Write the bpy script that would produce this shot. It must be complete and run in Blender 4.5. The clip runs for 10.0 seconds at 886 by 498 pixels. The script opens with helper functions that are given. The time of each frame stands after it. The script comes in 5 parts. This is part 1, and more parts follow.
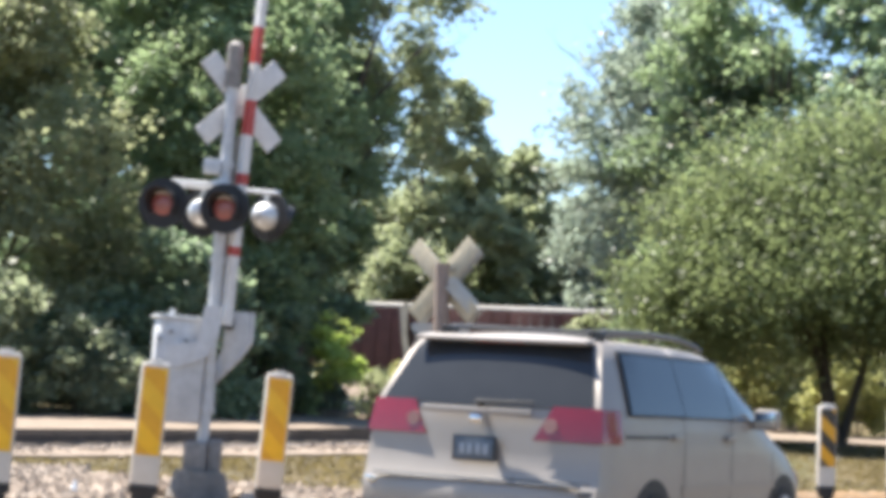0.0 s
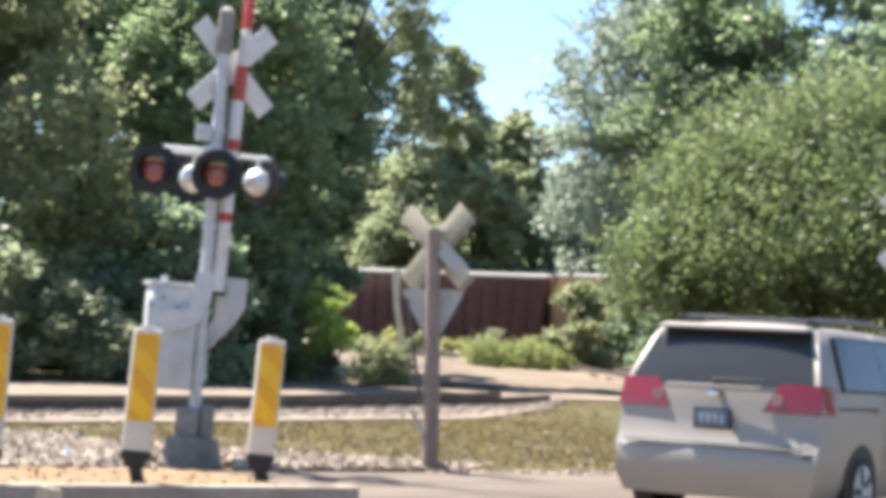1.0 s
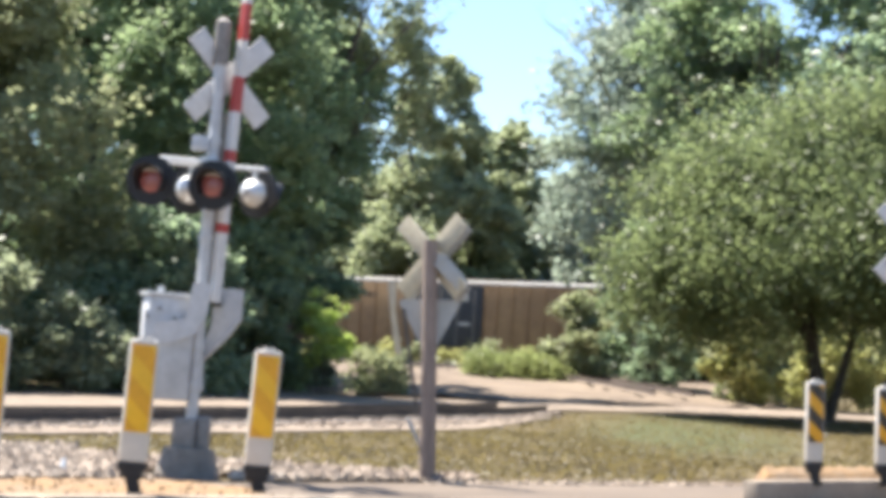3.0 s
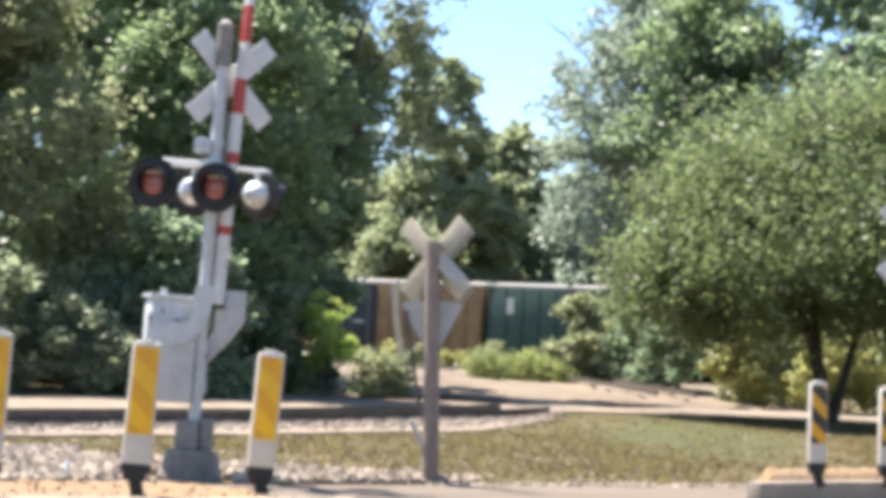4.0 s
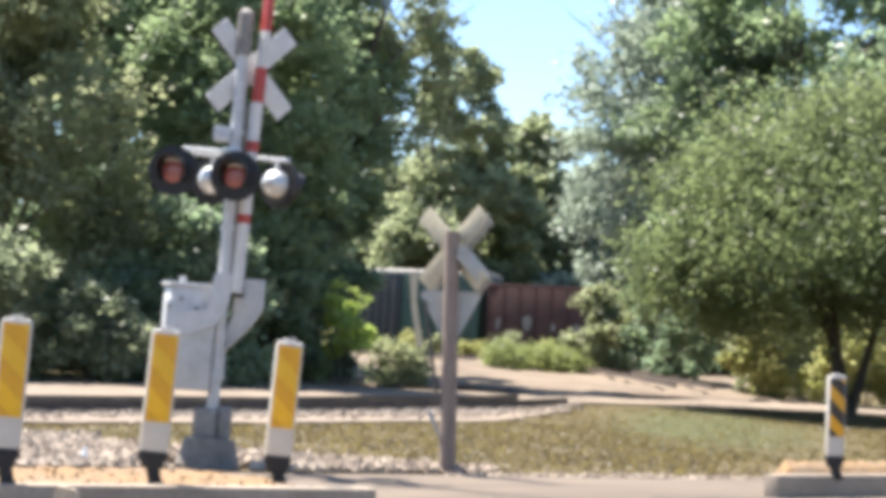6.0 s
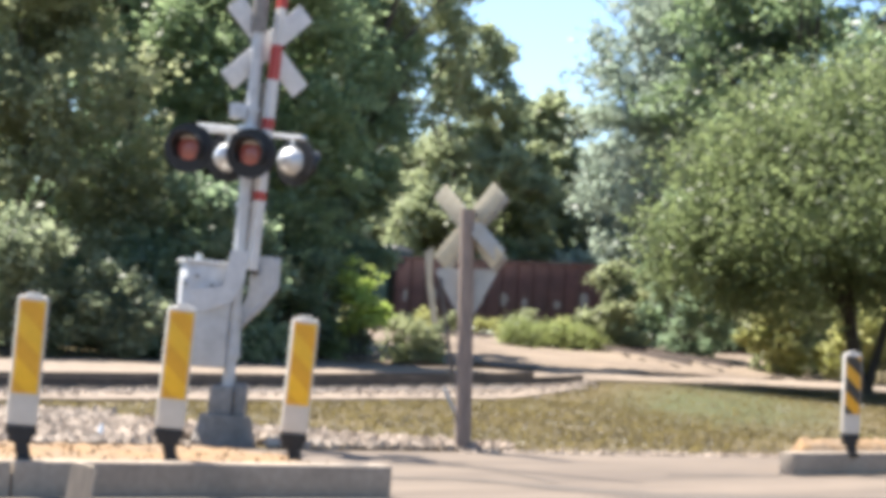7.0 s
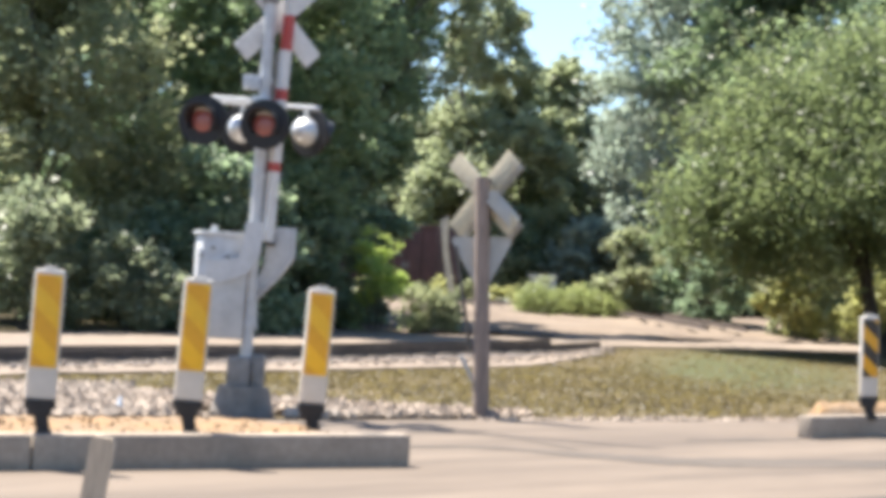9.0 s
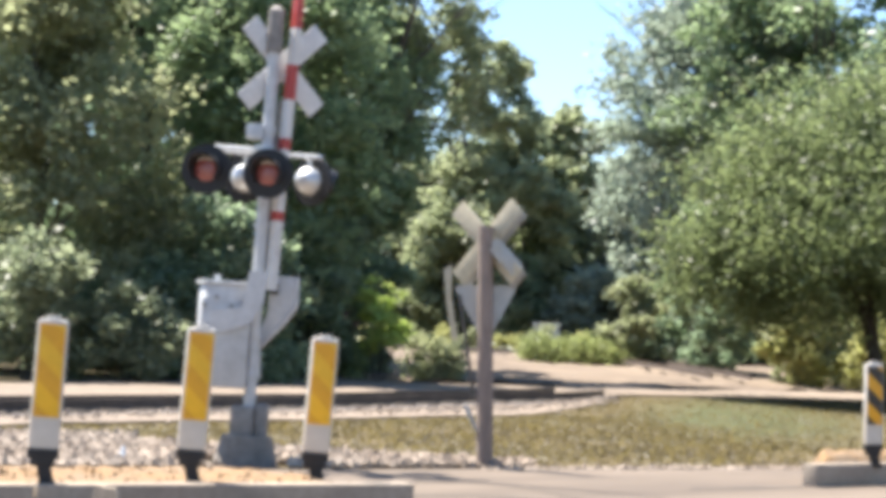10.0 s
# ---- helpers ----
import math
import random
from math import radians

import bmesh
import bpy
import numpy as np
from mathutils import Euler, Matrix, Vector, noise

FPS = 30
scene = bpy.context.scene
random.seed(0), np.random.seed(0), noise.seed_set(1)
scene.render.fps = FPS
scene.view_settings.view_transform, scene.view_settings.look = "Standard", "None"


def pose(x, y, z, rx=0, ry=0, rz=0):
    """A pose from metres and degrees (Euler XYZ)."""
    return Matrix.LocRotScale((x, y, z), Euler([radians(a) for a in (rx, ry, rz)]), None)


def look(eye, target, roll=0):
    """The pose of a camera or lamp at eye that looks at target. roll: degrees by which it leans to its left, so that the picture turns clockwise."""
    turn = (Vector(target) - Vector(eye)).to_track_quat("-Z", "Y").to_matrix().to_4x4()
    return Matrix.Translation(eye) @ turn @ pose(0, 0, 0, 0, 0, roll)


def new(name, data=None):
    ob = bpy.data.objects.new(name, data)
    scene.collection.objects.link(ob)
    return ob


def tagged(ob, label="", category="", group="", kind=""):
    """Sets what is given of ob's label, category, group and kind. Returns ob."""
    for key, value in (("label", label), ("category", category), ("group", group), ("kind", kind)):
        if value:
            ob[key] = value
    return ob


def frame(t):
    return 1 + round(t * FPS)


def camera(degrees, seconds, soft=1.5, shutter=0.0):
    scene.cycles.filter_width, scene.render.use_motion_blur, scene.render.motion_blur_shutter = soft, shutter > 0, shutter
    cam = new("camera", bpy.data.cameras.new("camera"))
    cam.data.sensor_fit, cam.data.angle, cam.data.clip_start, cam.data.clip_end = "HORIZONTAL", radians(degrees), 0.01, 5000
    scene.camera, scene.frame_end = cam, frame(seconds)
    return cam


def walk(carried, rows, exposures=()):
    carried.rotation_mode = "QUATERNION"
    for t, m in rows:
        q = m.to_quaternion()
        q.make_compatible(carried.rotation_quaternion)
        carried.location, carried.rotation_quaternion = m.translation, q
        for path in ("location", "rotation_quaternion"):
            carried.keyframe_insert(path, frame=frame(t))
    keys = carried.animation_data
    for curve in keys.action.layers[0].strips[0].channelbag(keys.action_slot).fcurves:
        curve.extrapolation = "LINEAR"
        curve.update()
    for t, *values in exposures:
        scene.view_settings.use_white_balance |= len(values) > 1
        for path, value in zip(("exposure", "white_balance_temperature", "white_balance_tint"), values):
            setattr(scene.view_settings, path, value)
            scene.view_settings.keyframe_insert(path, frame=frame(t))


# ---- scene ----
# ---- camera: held in the hand at one spot, so it only turns ----
FOV, EYE, PITCH, ROLL = 25.24, 1.30, 1.98, 3.5
FOCAL = 784 / math.tan(radians(FOV / 2))
cam = camera(FOV, 10.0, soft=5.8)
# seconds, shift of the view to the side and up, lean
SHAKE = [
    (0.0, -56.5, 124.5, -0.30), (0.3, -60.0, 83.0, -0.30), (0.5, -61.5, 74.5, -0.30), (1.0, -70.5, 64.5, -0.32), (1.5, -77.5, 61.5, -0.34),
    (2.0, -79.5, 67.5, -0.34), (2.5, -77.5, 67.5, -0.34), (2.7, -77.5, 79.5, -0.36), (4.0, -72.0, 86.0, -0.50),
    (4.5, -65.5, 72.0, -0.50), (5.0, -49.5, 59.0, -0.50), (6.3, -38.0, 70.0, 0.0), (6.5, -37.5, 54.0, 0.0),
    (7.0, -11.0, 28.5, 0.0), (7.5, 0.0, 0.0, 0.0), (8.0, 1.5, -26.0, 0.0), (8.5, 0.0, -48.0, -0.24),
    (9.0, 17.0, -27.0, -0.78), (9.5, 18.5, 20.0, -0.83), (10.0, 21.5, 59.0, -0.93),
]


def aim(dx, dy, lean):
    r = radians(ROLL)
    u, v = dx * math.cos(r) + dy * math.sin(r), -dx * math.sin(r) + dy * math.cos(r)
    return pose(0, 0, EYE, 90 + PITCH + math.degrees(math.atan(v / FOCAL)), 0, math.degrees(math.atan(u / FOCAL))) @ pose(0, 0, 0, 0, 0, ROLL + lean)


walk(cam, [(t, aim(dx, dy, lean)) for t, dx, dy, lean in SHAKE], exposures=[(0.0, 1.72), (10.0, 1.72)])

# ---- light: clear sky, high sun ahead and to the left of the camera ----
SUN_EL, SUN_AZ = 63.0, -58.0
world = bpy.data.worlds.new("sky")
scene.world = world
world.use_nodes = True
wn = world.node_tree.nodes
sky = wn.new("ShaderNodeTexSky")
sky.sky_type, sky.sun_disc = "NISHITA", False
sky.sun_elevation, sky.sun_rotation = radians(SUN_EL), radians(SUN_AZ)
sky.air_density, sky.dust_density, sky.ozone_density, sky.altitude = 1.0, 0.2, 3.4, 900
world.node_tree.links.new(sky.outputs[0], wn["Background"].inputs[0])
wn["Background"].inputs[1].default_value = 0.084
sun = new("sun", bpy.data.lights.new("sun", "SUN"))
sun.data.energy, sun.data.angle, sun.data.color = 5.0, radians(0.6), (1.0, 0.94, 0.86)
a, e = radians(SUN_AZ), radians(SUN_EL)
sun.matrix_world = look((60 * math.sin(a) * math.cos(e), 60 * math.cos(a) * math.cos(e), 60 * math.sin(e)), (0, 0, 0))


# ---- materials ----
def mat(name, col, rough=0.6, metal=0.0, var=0.18, scale=9.0, bump=0.15, dist=0.01, coat=0.0, second=None, mix_at=0.5, stretch=(1, 1, 1), spec=0.5, turn=0.0):
    m = bpy.data.materials.new(name)
    m.use_nodes = True
    n, l = m.node_tree.nodes, m.node_tree.links
    b = n["Principled BSDF"]
    co = n.new("ShaderNodeTexCoord")
    mp = n.new("ShaderNodeMapping")
    mp.vector_type = "TEXTURE"
    mp.inputs["Scale"].default_value = [1 / v for v in stretch]
    mp.inputs["Rotation"].default_value = (0, 0, radians(turn))
    l.new(co.outputs["Object"], mp.inputs["Vector"])
    fine, wide = n.new("ShaderNodeTexNoise"), n.new("ShaderNodeTexNoise")
    fine.inputs["Scale"].default_value, fine.inputs["Detail"].default_value = scale, 6
    wide.inputs["Scale"].default_value, wide.inputs["Detail"].default_value = scale / 9, 3
    l.new(mp.outputs[0], fine.inputs["Vector"])
    l.new(mp.outputs[0], wide.inputs["Vector"])
    mx = n.new("ShaderNodeMix")
    mx.data_type = "RGBA"
    other = second if second else tuple(c * (1 - var) for c in col)
    mx.inputs[6].default_value, mx.inputs[7].default_value = (*col, 1), (*other, 1)
    rp = n.new("ShaderNodeMapRange")
    rp.inputs[1].default_value, rp.inputs[2].default_value = mix_at - 0.14, mix_at + 0.14
    l.new(wide.outputs[0], rp.inputs[0])
    l.new(rp.outputs[0], mx.inputs[0])
    hs = n.new("ShaderNodeHueSaturation")
    vr = n.new("ShaderNodeMapRange")
    vr.inputs[1].default_value, vr.inputs[2].default_value, vr.inputs[3].default_value, vr.inputs[4].default_value = 0.3, 0.7, 1 - var, 1 + var
    l.new(fine.outputs[0], vr.inputs[0])
    l.new(vr.outputs[0], hs.inputs["Value"])
    l.new(mx.outputs[2], hs.inputs["Color"])
    l.new(hs.outputs[0], b.inputs["Base Color"])
    b.inputs["Roughness"].default_value, b.inputs["Metallic"].default_value = rough, metal
    b.inputs["Coat Weight"].default_value = coat
    b.inputs["Specular IOR Level"].default_value = spec
    if bump:
        bp = n.new("ShaderNodeBump")
        bp.inputs["Strength"].default_value, bp.inputs["Distance"].default_value = bump, dist
        l.new(fine.outputs[0], bp.inputs["Height"])
        l.new(bp.outputs[0], b.inputs["Normal"])
    return m


def leaf_mat(name, dark, light, through_it=0.5):
    m = bpy.data.materials.new(name)
    m.use_nodes = True
    n, l = m.node_tree.nodes, m.node_tree.links
    b = n["Principled BSDF"]
    geo = n.new("ShaderNodeNewGeometry")
    co, ns = n.new("ShaderNodeTexCoord"), n.new("ShaderNodeTexNoise")
    ns.inputs["Scale"].default_value = 0.35
    l.new(co.outputs["Object"], ns.inputs["Vector"])
    ad = n.new("ShaderNodeMath")
    ad.operation = "MULTIPLY_ADD"
    ad.inputs[1].default_value = 0.55
    l.new(geo.outputs["Random Per Island"], ad.inputs[0])
    l.new(ns.outputs[0], ad.inputs[2])
    mr = n.new("ShaderNodeMapRange")
    mr.inputs[1].default_value, mr.inputs[2].default_value = 0.4, 1.15
    l.new(ad.outputs[0], mr.inputs[0])
    mx = n.new("ShaderNodeMix")
    mx.data_type = "RGBA"
    mx.inputs[6].default_value, mx.inputs[7].default_value = (*dark, 1), (*light, 1)
    l.new(mr.outputs[0], mx.inputs[0])
    l.new(mx.outputs[2], b.inputs["Base Color"])
    b.inputs["Roughness"].default_value = 0.45
    b.inputs["Specular IOR Level"].default_value = 0.4
    tr, ms = n.new("ShaderNodeBsdfTranslucent"), n.new("ShaderNodeMixShader")
    glow = n.new("ShaderNodeMix")
    glow.data_type, glow.blend_type = "RGBA", "MULTIPLY"
    glow.inputs[0].default_value, glow.inputs[7].default_value = 1.0, (1.72, 1.8, 1.75, 1)
    l.new(mx.outputs[2], glow.inputs[6])
    l.new(glow.outputs[2], tr.inputs["Color"])
    ms.inputs[0].default_value = through_it
    l.new(b.outputs[0], ms.inputs[1])
    l.new(tr.outputs[0], ms.inputs[2])
    l.new(ms.outputs[0], n["Material Output"].inputs[0])
    return m


M = {
    "concrete": mat("pale_concrete", (0.150, 0.114, 0.082), 0.9, var=0.12, scale=14, bump=0.25, second=(0.096, 0.072, 0.052), stretch=(0.10, 0.75, 1), turn=45.6, mix_at=0.53),
    "kerb": mat("kerb_concrete", (0.35, 0.290, 0.228), 0.9, var=0.14, scale=16, bump=0.3, second=(0.275, 0.225, 0.176)),
    "sand": mat("orange_sand", (0.235, 0.140, 0.062), 0.95, var=0.22, scale=22, bump=0.6, dist=0.03, second=(0.195, 0.135, 0.082)),
    "grass": mat("dry_grass", (0.098, 0.069, 0.026), 0.95, var=0.30, scale=3.2, bump=0.5, dist=0.05, second=(0.066, 0.053, 0.017), mix_at=0.52),
    "dirt": mat("pale_dirt", (0.215, 0.164, 0.116), 0.95, var=0.16, scale=3.0, bump=0.6, dist=0.06, second=(0.110, 0.080, 0.057), stretch=(0.35, 1.6, 1)),
    "gravel_road": mat("gravel_road", (0.225, 0.175, 0.130), 0.95, var=0.18, scale=6, bump=0.4, second=(0.155, 0.120, 0.089)),
    "stone": mat("ballast_stone", (0.36, 0.295, 0.235), 0.9, var=0.3, scale=5, bump=0.4, second=(0.27, 0.21, 0.16)),
    "dark_ballast": mat("dark_siding_ballast", (0.085, 0.070, 0.058), 0.95, var=0.3, scale=9, bump=0.6, dist=0.04, second=(0.060, 0.050, 0.042)),
    "streak": mat("dark_streak_concrete", (0.070, 0.055, 0.042), 0.9, var=0.2, scale=10, bump=0.3, second=(0.100, 0.079, 0.060), stretch=(0.3, 1.0, 1)),
    "rail": mat("rusty_rail", (0.10, 0.075, 0.06), 0.7, metal=0.3, var=0.3, scale=12),
    "tie": mat("creosoted_tie", (0.11, 0.085, 0.065), 0.9, var=0.3, scale=14),
    "alu": mat("weathered_aluminium", (0.46, 0.46, 0.46), 0.55, metal=0.25, var=0.10, scale=11, bump=0.1, second=(0.54, 0.54, 0.54)),
    "alu_bright": mat("bare_aluminium", (0.62, 0.62, 0.61), 0.42, metal=0.45, var=0.08, scale=10, bump=0.05),
    "grey_iron": mat("grey_iron", (0.27, 0.25, 0.23), 0.8, metal=0.2, var=0.2, scale=12),
    "footing": mat("dark_footing", (0.25, 0.22, 0.19), 0.95, var=0.25, scale=10, bump=0.5),
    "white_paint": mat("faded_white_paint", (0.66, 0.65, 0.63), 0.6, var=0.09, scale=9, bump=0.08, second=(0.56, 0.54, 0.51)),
    # brighter and yellower than the grey back: sunlight put into the colour
    "sign_back": mat("dusty_sunlit_sign_back", (0.56, 0.49, 0.34), 0.6, metal=0.1, var=0.12, scale=9, second=(0.42, 0.38, 0.29)),
    "sign_grey": mat("grey_sign_back", (0.42, 0.42, 0.40), 0.5, metal=0.3, var=0.1, scale=8),
    "red_stripe": mat("faded_red_sheeting", (0.42, 0.055, 0.045), 0.5, var=0.12, scale=12, bump=0.05),
    "black": mat("matt_black", (0.016, 0.016, 0.017), 0.6, var=0.2, scale=12, bump=0.1),
    # black of the bars lifted to brown, glare veil put into the colour
    "bar_dark": mat("veiled_black_sheeting", (0.042, 0.034, 0.024), 0.5, var=0.1, scale=9, bump=0.04),
    "litter": mat("pale_litter", (0.62, 0.68, 0.74), 0.5, var=0.15, scale=14, bump=0.2),
    "rubber": mat("black_rubber", (0.03, 0.028, 0.027), 0.8, var=0.25, scale=14),
    "lens_red": mat("unlit_red_lens", (0.36, 0.11, 0.10), 0.25, var=0.08, scale=16, bump=0.1, coat=0.5),
    "yellow": mat("yellow_sheeting", (0.85, 0.47, 0.02), 0.45, var=0.08, scale=9, bump=0.04),
    "amber": mat("amber_sheeting", (0.74, 0.36, 0.015), 0.45, var=0.08, scale=9, bump=0.04),
    "tube_white": mat("white_plastic", (0.60, 0.56, 0.50), 0.5, var=0.06, scale=10, bump=0.04, second=(0.50, 0.46, 0.40)),
    "wood": mat("weathered_wood", (0.27, 0.21, 0.175), 0.9, var=0.28, scale=14, bump=0.5, second=(0.21, 0.165, 0.14), stretch=(4, 4, 0.35)),
    "wood_pale": mat("bleached_wood", (0.52, 0.42, 0.31), 0.9, var=0.2, scale=12, bump=0.4, stretch=(4, 4, 0.4)),
    "steel": mat("dark_steel", (0.12, 0.11, 0.10), 0.6, metal=0.5, var=0.2),
    "silver": mat("silver_car_paint", (0.33, 0.295, 0.258), 0.5, metal=0.3, var=0.03, scale=5, bump=0.0, coat=0.12),
    "glass_dark": mat("tinted_glass", (0.030, 0.032, 0.034), 0.09, var=0.05, scale=4, bump=0.0, spec=0.4),
    "lamp_red": mat("red_tail_lens", (0.23, 0.008, 0.014), 0.18, var=0.06, scale=12, bump=0.0, coat=0.8),
    "lamp_clear": mat("clear_lens", (0.42, 0.22, 0.21), 0.15, var=0.05, scale=12, bump=0.0, coat=0.8),
    "chrome": mat("chrome", (0.75, 0.75, 0.74), 0.12, metal=1.0, var=0.02, bump=0.0),
    "trim": mat("grey_trim", (0.10, 0.10, 0.10), 0.55, var=0.1, bump=0.05),
    "plate": mat("plate_blue_grey", (0.10, 0.13, 0.165), 0.5, var=0.1, bump=0.0),
    "plate_pale": mat("plate_pale_bars", (0.33, 0.37, 0.41), 0.5, var=0.1, bump=0.0),
    "plate_dark": mat("plate_frame", (0.03, 0.035, 0.04), 0.5, var=0.1, bump=0.0),
    "car_red": mat("boxcar_oxide_red", (0.092, 0.034, 0.028), 0.75, var=0.16, scale=3, bump=0.2, second=(0.07, 0.026, 0.023)),
    "car_dull": mat("gondola_brown_red", (0.080, 0.036, 0.033), 0.8, var=0.2, scale=3, bump=0.2, second=(0.06, 0.032, 0.03)),
    "car_tan": mat("boxcar_tan", (0.27, 0.17, 0.085), 0.75, var=0.13, scale=3, bump=0.2, second=(0.22, 0.13, 0.068)),
    "car_black": mat("boxcar_black", (0.022, 0.026, 0.032), 0.6, var=0.2, scale=3),
    "car_green": mat("boxcar_green", (0.045, 0.085, 0.07), 0.7, var=0.15, scale=3, bump=0.2, second=(0.03, 0.075, 0.06)),
    "car_roof": mat("galvanised_roof", (0.42, 0.39, 0.35), 0.5, metal=0.3, var=0.12, scale=4),
    "hut": mat("white_cabinet", (0.50, 0.50, 0.48), 0.6, var=0.08, scale=4),
    "bark": mat("bark", (0.085, 0.068, 0.052), 0.95, var=0.35, scale=7, bump=0.8, dist=0.03, stretch=(3, 3, 0.5)),
    "leaf_olive": leaf_mat("olive_leaves", (0.180, 0.195, 0.110), (0.345, 0.350, 0.205)),
    "leaf_dark": leaf_mat("dark_leaves", (0.140, 0.184, 0.123), (0.265, 0.324, 0.196)),
    "leaf_mid": leaf_mat("green_leaves", (0.150, 0.197, 0.110), (0.270, 0.327, 0.176)),
    "leaf_big": leaf_mat("yellowish_green_leaves", (0.088, 0.110, 0.052), (0.172, 0.198, 0.088)),
    "leaf_pale": leaf_mat("grey_green_leaves", (0.150, 0.172, 0.108), (0.275, 0.295, 0.19)),
    "leaf_fresh": leaf_mat("bright_leaves", (0.26, 0.33, 0.09), (0.45, 0.50, 0.16)),
    # distance haze is painted in: paler, bluer leaf colour
    "leaf_haze": leaf_mat("haze_tinted_leaves", (0.172, 0.205, 0.170), (0.280, 0.315, 0.248)),
    "leaf_straw": leaf_mat("straw_green_leaves", (0.188, 0.208, 0.122), (0.315, 0.335, 0.198)),
    "blade": leaf_mat("dry_grass_blades", (0.090, 0.068, 0.026), (0.120, 0.092, 0.040), 0.6),
    "leaf_hedge": leaf_mat("yellow_green_leaves", (0.170, 0.196, 0.080), (0.306, 0.323, 0.130)),
    "leaf_yellow": leaf_mat("yellowing_leaves", (0.25, 0.25, 0.10), (0.41, 0.39, 0.17)),
}


def greener_patch(m, centre, size, turn, col):
    """Grass that is greener in one ragged patch."""
    n, l = m.node_tree.nodes, m.node_tree.links
    b = n["Principled BSDF"]
    before = b.inputs["Base Color"].links[0].from_socket
    co, mp, gr, ns = n.new("ShaderNodeTexCoord"), n.new("ShaderNodeMapping"), n.new("ShaderNodeTexGradient"), n.new("ShaderNodeTexNoise")
    mp.vector_type = "TEXTURE"
    mp.inputs["Location"].default_value, mp.inputs["Scale"].default_value, mp.inputs["Rotation"].default_value = centre, size, (0, 0, radians(turn))
    gr.gradient_type = "SPHERICAL"
    ns.inputs["Scale"].default_value, ns.inputs["Detail"].default_value = 0.7, 5
    l.new(co.outputs["Object"], mp.inputs["Vector"])
    l.new(mp.outputs[0], gr.inputs["Vector"])
    l.new(co.outputs["Object"], ns.inputs["Vector"])
    mu, mx = n.new("ShaderNodeMath"), n.new("ShaderNodeMix")
    mu.operation, mu.use_clamp = "MULTIPLY", True
    l.new(gr.outputs["Fac"], mu.inputs[0])
    sc = n.new("ShaderNodeMapRange")
    sc.inputs[1].default_value, sc.inputs[2].default_value, sc.inputs[3].default_value, sc.inputs[4].default_value = 0.3, 0.7, 0.6, 2.4
    l.new(ns.outputs[0], sc.inputs[0])
    l.new(sc.outputs[0], mu.inputs[1])
    mx.data_type = "RGBA"
    l.new(mu.outputs[0], mx.inputs[0])
    l.new(before, mx.inputs[6])
    mx.inputs[7].default_value = (*col, 1)
    l.new(mx.outputs[2], b.inputs["Base Color"])


greener_patch(M["grass"], (6.9, 46, 0), (3.4, 17, 60), -9, (0.054, 0.058, 0.013))


# ---- mesh helpers ----
def box(bm, c, s, m=None, bevel=0.0):
    r = bmesh.ops.create_cube(bm, size=1.0)
    mt = Matrix.Translation(c) @ (m if m else Matrix()) @ Matrix.Diagonal((*s, 1))
    bmesh.ops.transform(bm, matrix=mt, verts=r["verts"])
    if bevel:
        es = list({e for v in r["verts"] for e in v.link_edges})
        bmesh.ops.bevel(bm, geom=es, offset=bevel, segments=2, affect="EDGES", profile=0.6)
    return bm


def rod(bm, p, q, r0, r1=None, seg=14, caps=True):
    p, q = Vector(p), Vector(q)
    d = q - p
    r = bmesh.ops.create_cone(bm, cap_ends=caps, segments=seg, radius1=r0, radius2=r0 if r1 is None else r1, depth=d.length)
    bmesh.ops.transform(bm, matrix=Matrix.Translation((p + q) / 2) @ d.to_track_quat("Z", "Y").to_matrix().to_4x4(), verts=r["verts"])
    return bm


def prism(bm, outline, y0, y1):
    """A plate from an outline in x and z, between two depths."""
    a = [bm.verts.new((x, y0, z)) for x, z in outline]
    b = [bm.verts.new((x, y1, z)) for x, z in outline]
    bm.faces.new(a)
    bm.faces.new(b[::-1])
    for i in range(len(a)):
        j = (i + 1) % len(a)
        bm.faces.new((a[j], a[i], b[i], b[j]))
    return bm


def slab(bm, outline, z0, z1):
    """A flat piece from an outline in plan."""
    a = [bm.verts.new((x, y, z0)) for x, y in outline]
    b = [bm.verts.new((x, y, z1)) for x, y in outline]
    bm.faces.new(a[::-1])
    bm.faces.new(b)
    for i in range(len(a)):
        j = (i + 1) % len(a)
        bm.faces.new((a[i], a[j], b[j], b[i]))
    return bm


def part(name, bm, material, parent=None, label="", smooth=35, m=None):
    me = bpy.data.meshes.new(name)
    bmesh.ops.recalc_face_normals(bm, faces=bm.faces)
    bm.to_mesh(me)
    bm.free()
    me.materials.append(M[material])
    if smooth:
        me.shade_smooth()
        me.set_sharp_from_angle(angle=radians(smooth))
    ob = new(name, me)
    if parent:
        ob.parent = parent
    if m:
        ob.matrix_basis = m
    if label:
        tagged(ob, label)
    return ob


def thing(name, m, label, category, group="", kind=""):
    ob = tagged(new(name), label, category, group, kind)
    ob.empty_display_size = 0.2
    ob.matrix_basis = m
    return ob


def rise(y):
    """The ground climbs gently towards the far track."""
    pts = [(-3000, 0), (44, 0), (52, 0.15), (60, 0.33), (70, 0.5), (80, 0.95), (95, 1.1), (9000, 1.1)]
    for (y0, z0), (y1, z1) in zip(pts, pts[1:]):
        if y <= y1:
            return z0 + (z1 - z0) * (y - y0) / (y1 - y0)
    return 1.1


